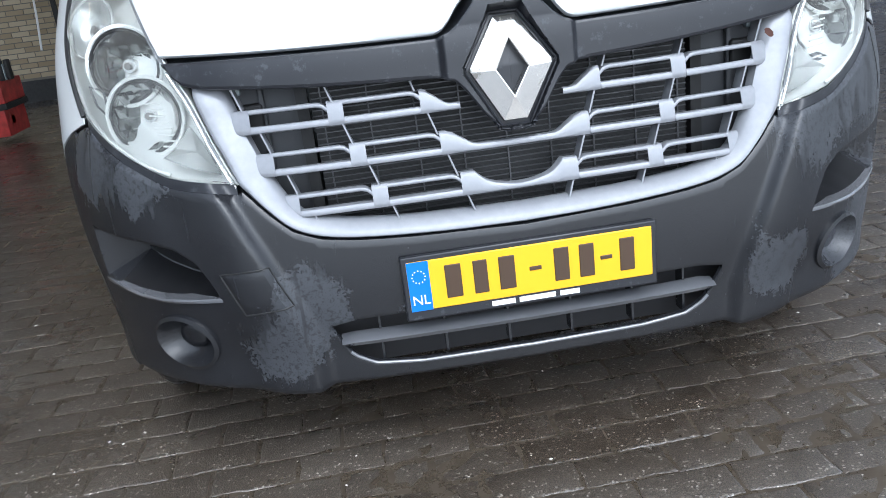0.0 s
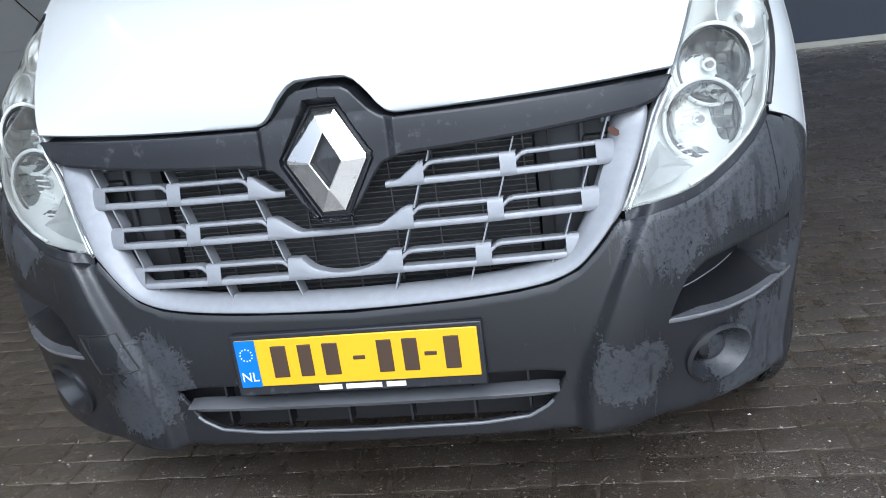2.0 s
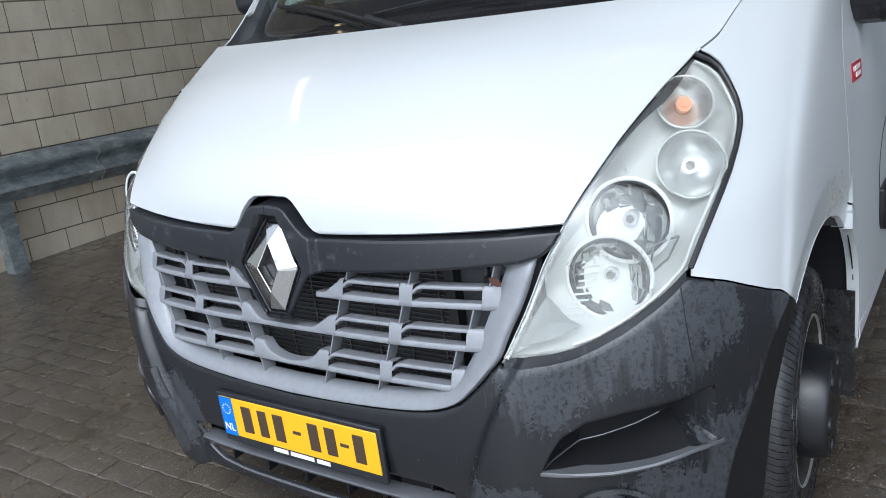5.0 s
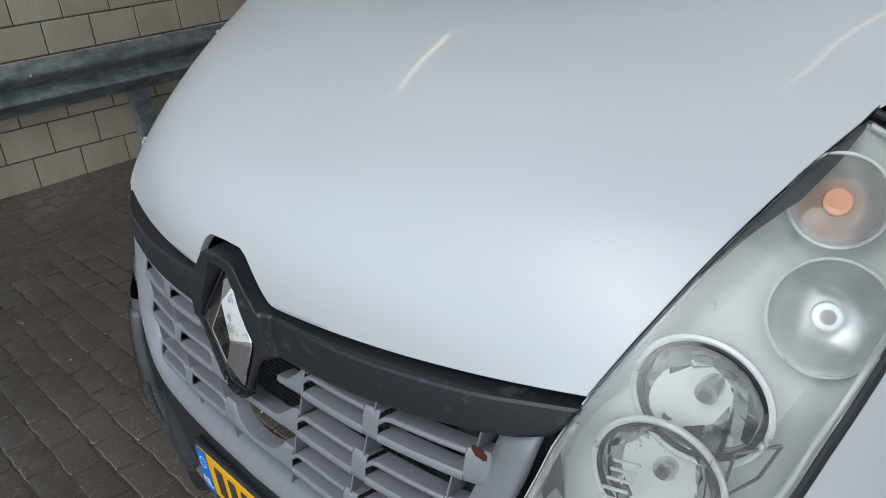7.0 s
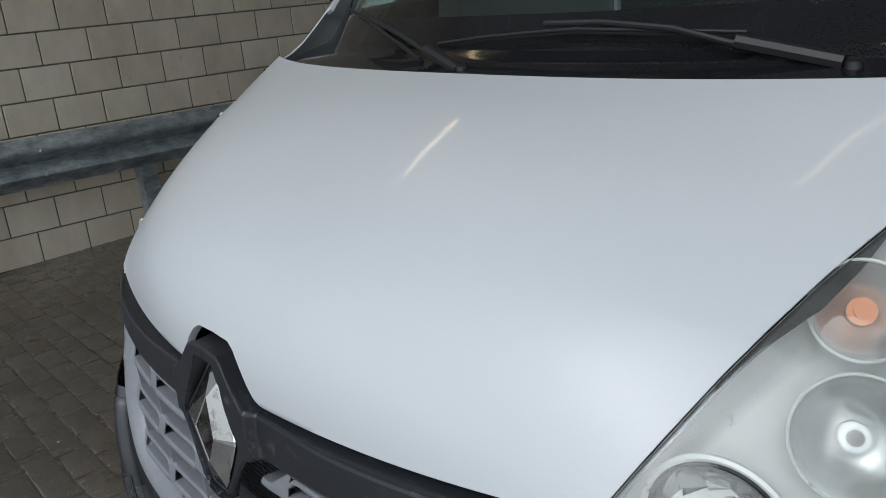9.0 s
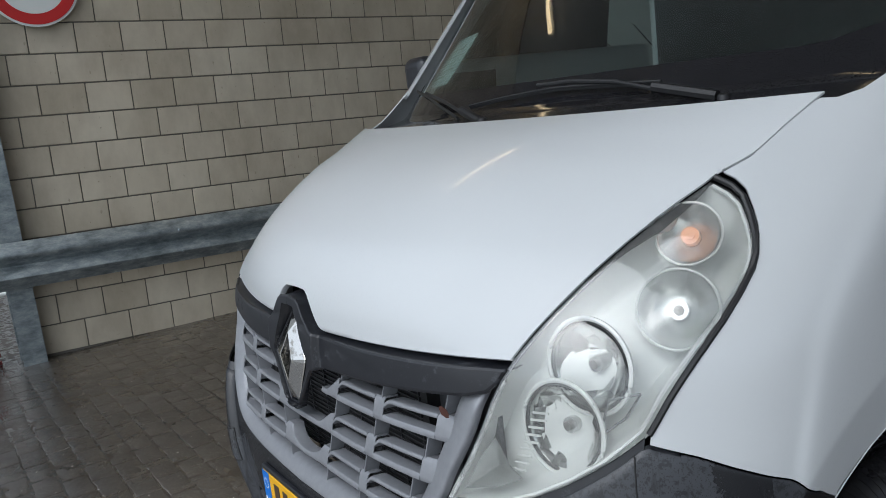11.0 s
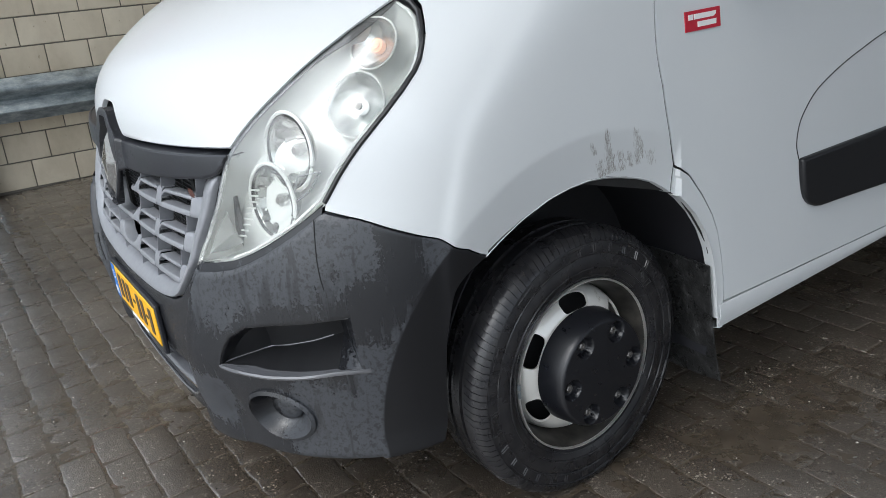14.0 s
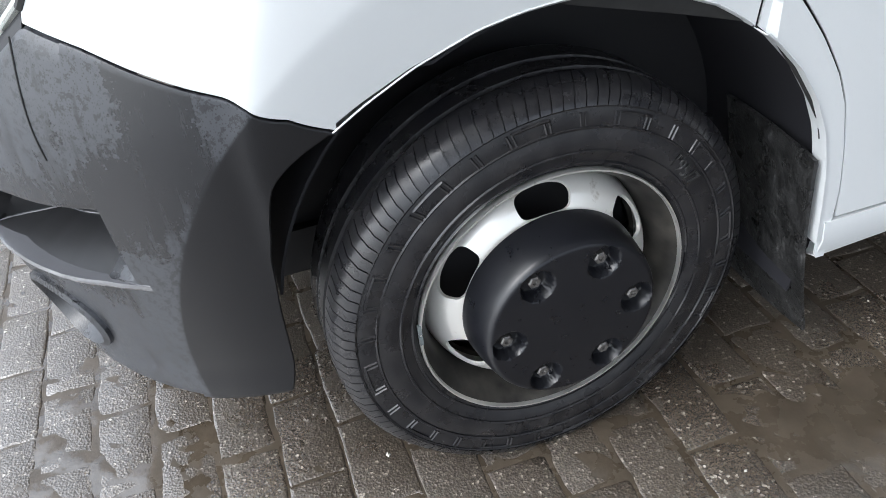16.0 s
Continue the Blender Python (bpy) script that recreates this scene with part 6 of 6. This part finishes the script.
boxed("door_frame", (2.88, 2.96, 9.17, 9.25, 0.0, 3.0), CREAM, hall)
boxed("door_frame", (3.00, 3.08, 9.17, 9.25, 0.0, 3.0), CREAM, hall)
# wheeled steel bin with slanting pressed ribs
bin_2 = new("wheeled_steel_bin")
tagged(bin_2, "galvanised wheeled bin with slanting pressed ribs", "bin")
bin_2.location = (2.26, 8.2, 0)
boxed("bin_body", (-0.18, 0.21, 0.0, 0.45, 0.03, 1.05), GALV, bin_2, "galvanised steel body", 0.03)
for k in range(5):
    bm = bmesh.new()
    tube(bm, [(-0.14, -0.004, 0.35 + 0.19 * k), (0.12, -0.004, 0.15 + 0.19 * k)], 0.018, 10)
    part("pressed_rib", bm, GALV, bin_2)
boxed("bin_lid", (-0.20, 0.23, -0.03, 0.48, 1.05, 1.09), GALV, bin_2, "", 0.015)
for dx in (-0.22, 0.24):
    bm = bmesh.new()
    lathe(bm, [(-0.02, 0.03), (-0.02, 0.08), (-0.012, 0.088), (0.012, 0.088), (0.02, 0.08), (0.02, 0.03)], 24, (dx, 0.03, 0.088), "x", True)
    part("bin_wheel", bm, RUBBER, bin_2, "black rubber wheel")
# broom stick leaning on the barrier
bm = bmesh.new()
tube(bm, [(-4.175, 3.40, 1.03), (-4.14, 3.66, 0.56), (-4.10, 3.98, 0.012)], 0.012, 8)
tagged(part("broom_stick", bm, BLACK), "dark thin pole leaning against the barrier", "pole")
door_2 = boxed("door_2", (1.95, 2.74, 9.20, 9.245, 0.02, 2.6), NAVY)
tagged(door_2, "dark navy roller door", "door", kind="structure")

# small red and black yard machine by the brick wall
MRED = mat("bright_red_paint", (0.42, 0.035, 0.03), 0.45)
link(MRED, ramp(MRED, noise_tex(MRED, 16, 6), [(0.35, (0.28, 0.025, 0.022)), (0.7, (0.50, 0.045, 0.038))]), bsdf(MRED).inputs["Base Color"])
trailer = new("yard_machine")
tagged(trailer, "red and black yard machine standing by the brick wall", "machine")
trailer.location = (-3.55, 6.2, 0)
boxed("lower_box", (-0.13, 0.10, 0.0, 0.5, 0.07, 0.31), MRED, trailer, "red steel box", 0.008)
boxed("upper_box", (-0.10, 0.13, 0.0, 0.5, 0.365, 0.565), MRED, trailer, "red steel box with a pale label", 0.008)
boxed("black_deck", (-0.16, 0.14, -0.02, 0.52, 0.31, 0.365), BLACK, trailer, "", 0.006)
boxed("label_bar", (-0.055, 0.07, -0.004, 0.0, 0.40, 0.49), PRINT, trailer)
boxed("label_print", (-0.045, 0.06, -0.0065, -0.004, 0.43, 0.465), MRED, trailer)
bm = bmesh.new()
lathe(bm, [(-0.05, 0.09), (-0.05, 0.165), (-0.035, 0.178), (0.035, 0.178), (0.05, 0.165), (0.05, 0.09)], 28, (-0.25, 0.12, 0.177), "x", True)
part("machine_wheel", bm, RUBBER, trailer, "black rubber wheel")
boxed("grey_cover", (-0.62, -0.20, 0.0, 0.5, 0.40, 0.76), PLINTH, trailer, "dark grey cover", 0.03)
boxed("chassis_beam", (-0.60, 0.10, 0.12, 0.20, 0.17, 0.24), BLACK, trailer)
rng = random.Random(5)
for k in range(9):
    x, z, h = rng.uniform(-0.08, 0.18), rng.uniform(0.56, 0.66), rng.uniform(0.05, 0.12)
    boxed("engine_piece", (x, x + rng.uniform(0.03, 0.08), 0.05 + 0.03 * k, 0.12 + 0.03 * k, 0.56, z + h), GALV if k % 2 else BLACK, trailer, "", 0.006)
bm = bmesh.new()
tube(bm, [(0.02, 0.1, 0.56), (0.05, 0.1, 0.72), (0.12, 0.12, 0.80)], 0.012, 8)
part("control_lever", bm, GALV, trailer)
# red hoist bracket and hose in front of the brick wall
hoist = new("wall_hose_reel")
tagged(hoist, "red hose bracket with a hanging pale hose", "hose reel")
hoist.location = (-3.95, 9.45, 1.36)
boxed("red_bracket", (-0.05, 0.42, -0.05, 0.2, -0.05, 0.10), RUST, hoist, "", 0.02)
bm = bmesh.new()
tube(bm, [(-0.08, 0, 0.08), (-0.11, 0, -0.3), (-0.16, 0, -0.72)], 0.014, 8)
part("hose", bm, PAPER, hoist)
boxed("black_holder", (0.10, 0.15, -0.03, 0.03, -0.5, -0.05), BLACK, hoist)

# ---- canopy with tube lamps ----
canopy = boxed("ceiling", (-9.0, 9.0, -1.2, 10.0, 5.0, 5.3), ROOF)
tagged(canopy, "grey canopy roof over the yard", "ceiling", kind="structure")
for x, y, turn, length in ((-3.80, 0.95, 19, 2.4), (0.60, 1.35, 10, 0.8)):
    fitting = boxed("tube_lamp", (-0.02, 0.02, 0, length, 4.93, 4.97), TUBE, None, "", 0.012)
    tagged(fitting, "long warm tube lamp under the canopy", "lamp", "tube lamps")
    fitting.matrix_basis = pose(x, y, 0, 0, 0, turn)
    boxed("lamp_tray", (-0.06, 0.06, -0.03, length + 0.03, 4.975, 5.0), PANEL, fitting)

# ---- ground ----
# one sheet to the horizon: the mud and standing water between the pavers, finest round the van's nose
rng = np.random.default_rng(4)
gx = np.concatenate(((-400, -60, -12), np.arange(-4.6, -0.6, 0.06), np.arange(-0.6, 2.2, 0.015), np.arange(2.2, 6.0, 0.06), (12, 60, 400)))
gy = np.concatenate(((-400, -60, -12), np.arange(-2.4, -0.9, 0.06), np.arange(-0.9, 2.1, 0.015), np.arange(2.1, 9.2, 0.06), (14, 60, 400)))
MX, MY = np.meshgrid(gx, gy)
MZ = np.full(MX.shape, -0.0018)
for wave, high, count in ((0.9, 0.0004, 6), (0.30, 0.0003, 7), (0.085, 0.00035, 9)):
    for k in range(count):
        a, ph = rng.uniform(0, 6.28, 2)
        w = 6.28 / (wave * rng.uniform(0.7, 1.4))
        MZ += high * 1.6 / math.sqrt(count) * np.sin(w * (MX * math.cos(a) + MY * math.sin(a)) + ph)
MZ += rng.normal(0, 0.00035, MX.shape)
# the hollow beside the front wheel and the strip before the van hold more mud
MZ += 0.0007 * np.exp(-((MX - 1.35) / 0.75) ** 2 - ((MY - 1.15) / 0.85) ** 2) + 0.0003 * np.exp(-((MX - 0.3) / 1.5) ** 4 - ((MY + 0.75) / 0.95) ** 4)
MZ = np.where((abs(MX) > 8) | (MY > 10) | (MY < -10), -0.004, MZ)
ny, nx = MX.shape
idx = np.arange(nx * ny).reshape(ny, nx)
quads = np.stack((idx[:-1, :-1], idx[:-1, 1:], idx[1:, 1:], idx[1:, :-1]), -1).reshape(-1, 4)
me = bpy.data.meshes.new("ground")
me.from_pydata(np.stack((MX, MY, MZ), -1).reshape(-1, 3).tolist(), [], quads.tolist())
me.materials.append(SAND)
me.polygons.foreach_set("use_smooth", [True] * len(me.polygons))
tagged(new("ground", me), "wet muddy ground filling the paving's joints", "ground", kind="structure")

PL, PW, TURN_DEG = 0.212, 0.1105, 0.8
rng = random.Random(11)
GX, GY = (-1, -0.972, -0.935, -0.45, 0, 0.45, 0.935, 0.972, 1), (-1, -0.945, -0.875, 0, 0.875, 0.945, 1)


def paver_points(k):
    """The top of one worn paver: nearly flat, with wavy chipped edges that dip into the joints."""
    r = random.Random(300 + k)
    wave_y = [[r.uniform(-0.0036, 0.0036) for i in GX] for side in range(2)]
    wave_x = [[r.uniform(-0.0036, 0.0036) for j in GY] for side in range(2)]
    pts = []
    for j, gy in enumerate(GY):
        for i, gx in enumerate(GX):
            rim = i in (0, len(GX) - 1) or j in (0, len(GY) - 1)
            near = i in (1, len(GX) - 2) or j in (1, len(GY) - 2)
            z = r.uniform(-0.0034, -0.0024) if rim else r.uniform(-0.0009, -0.0004) if near else r.uniform(-0.0001, 0.0003)
            x, y = gx * (PL / 2 - 0.0026), gy * (PW / 2 - 0.0026)
            if abs(gx) > 0.8:
                x += wave_x[gx > 0][j]
            if abs(gy) > 0.8:
                y += wave_y[gy > 0][i]
            pts.append((x, y, z))
    return pts


SHAPES = [paver_points(k) for k in range(14)]


def add_paver(verts, faces, k, m):
    base, w = len(verts), len(GX)
    verts.extend(tuple(m @ Vector(p)) for p in SHAPES[k])
    for j in range(len(GY) - 1):
        for i in range(w - 1):
            q = base + j * w + i
            faces.append((q, q + 1, q + w + 1, q + w))


paver_meshes = []
for k in range(14):
    vs, fs = [], []
    add_paver(vs, fs, k, Matrix.Identity(4))
    me = bpy.data.meshes.new("paver")
    me.from_pydata(vs, [], fs)
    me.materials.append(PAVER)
    me.polygons.foreach_set("use_smooth", [True] * len(fs))
    me.set_sharp_from_angle(angle=radians(50))
    paver_meshes.append(me)

paving = new("paving", None)
tagged(paving, "wet worn concrete block paving with sandy joints", "paving", kind="structure")
vs, fs = [], []
base_turn = pose(0, 0, 0, 0, 0, TURN_DEG)
near = 0
for row in range(-40, 82):
    for col in range(-22, 28):
        x = 0.059 + (col + 0.5 * (row % 2)) * PL + rng.uniform(-0.003, 0.003)
        y = 0.069 + row * PW + rng.uniform(-0.002, 0.002)
        p = base_turn @ Vector((x, y, 0))
        k = rng.randrange(14)
        m = Matrix.Translation((p.x, p.y, rng.uniform(-0.0011, 0.0006))) @ pose(0, 0, 0, rng.uniform(-0.28, 0.28), rng.uniform(-0.2, 0.2), TURN_DEG + rng.uniform(-0.9, 0.9) + (180 if rng.random() < 0.5 else 0))
        if p.x < WALL_X - 0.3:
            continue
        if 0.10 < p.x < 1.75 and -0.45 < p.y < 1.65 and near < 300 and not (p.x < 0.9 and p.y > 0.60):
            ob = new("paver", paver_meshes[k])
            ob.parent = paving
            ob.matrix_basis = m
            near += 1
        else:
            add_paver(vs, fs, k, m)
me = bpy.data.meshes.new("paver_field")
me.from_pydata(vs, [], fs)
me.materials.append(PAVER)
me.polygons.foreach_set("use_smooth", [True] * len(fs))
me.set_sharp_from_angle(angle=radians(50))
field = new("paver_field", me)
field.parent = paving
tagged(field, kind="stuff")

# ---- wall blocks ----
full, half = block_mesh(BLOCK_L - 0.008), block_mesh(BLOCK_L / 2 - 0.008)
count = 0
bm_far = bmesh.new()
for r in range(24):
    z = r * COURSE
    y = WALL_Y0 + 0.004
    first = r % 2 == 1
    while y < WALL_Y1 - 0.02:
        L = BLOCK_L / 2 if first else BLOCK_L
        first = False
        if y + L > WALL_Y1:
            break
        if r < 17 and count < 300:
            ob = new("block", half if L < BLOCK_L else full)
            ob.parent = wall
            ob.matrix_basis = pose(WALL_X, y, z - FALL * (y - 0.65), FALL_DEG, 0, 0)
            count += 1
        else:
            v = box(bm_far, WALL_X - 0.02, WALL_X + 0.004, y, y + L - 0.008, z, z + COURSE - 0.010)
            for q in v:
                q.co.z -= FALL * (q.co.y - 0.65)
        y += L
tagged(part("far_blocks", bm_far, BLOCK, wall, "", 20), kind="stuff")

# ---- small pale chips and fallen leaves on the paving ----
rng = random.Random(23)
bm = bmesh.new()
for k in range(420):
    x, y = rng.uniform(-3.8, 2.6), rng.uniform(-1.6, 2.4)
    s = rng.uniform(0.002, 0.0055) * (1 if rng.random() < 0.93 else 2.0)
    a = rng.uniform(0, 6.28)
    vv = [bm.verts.new((x + s * math.cos(a + b) * q, y + s * math.sin(a + b) * q, 0.0022 + z)) for b, q, z in ((0, 1, 0), (1.5, 0.7, 0), (3.1, 1, 0), (4.6, 0.7, 0), (0, 0, 0.003))]
    for i in range(4):
        bm.faces.new((vv[i], vv[(i + 1) % 4], vv[4]))
CHIP = mat("pale_grit", (0.5, 0.48, 0.44), 0.7)
chips_ob = part("grit", bm, CHIP)
tagged(chips_ob, "pale grit and chips scattered on the wet paving", "grit", kind="stuff")
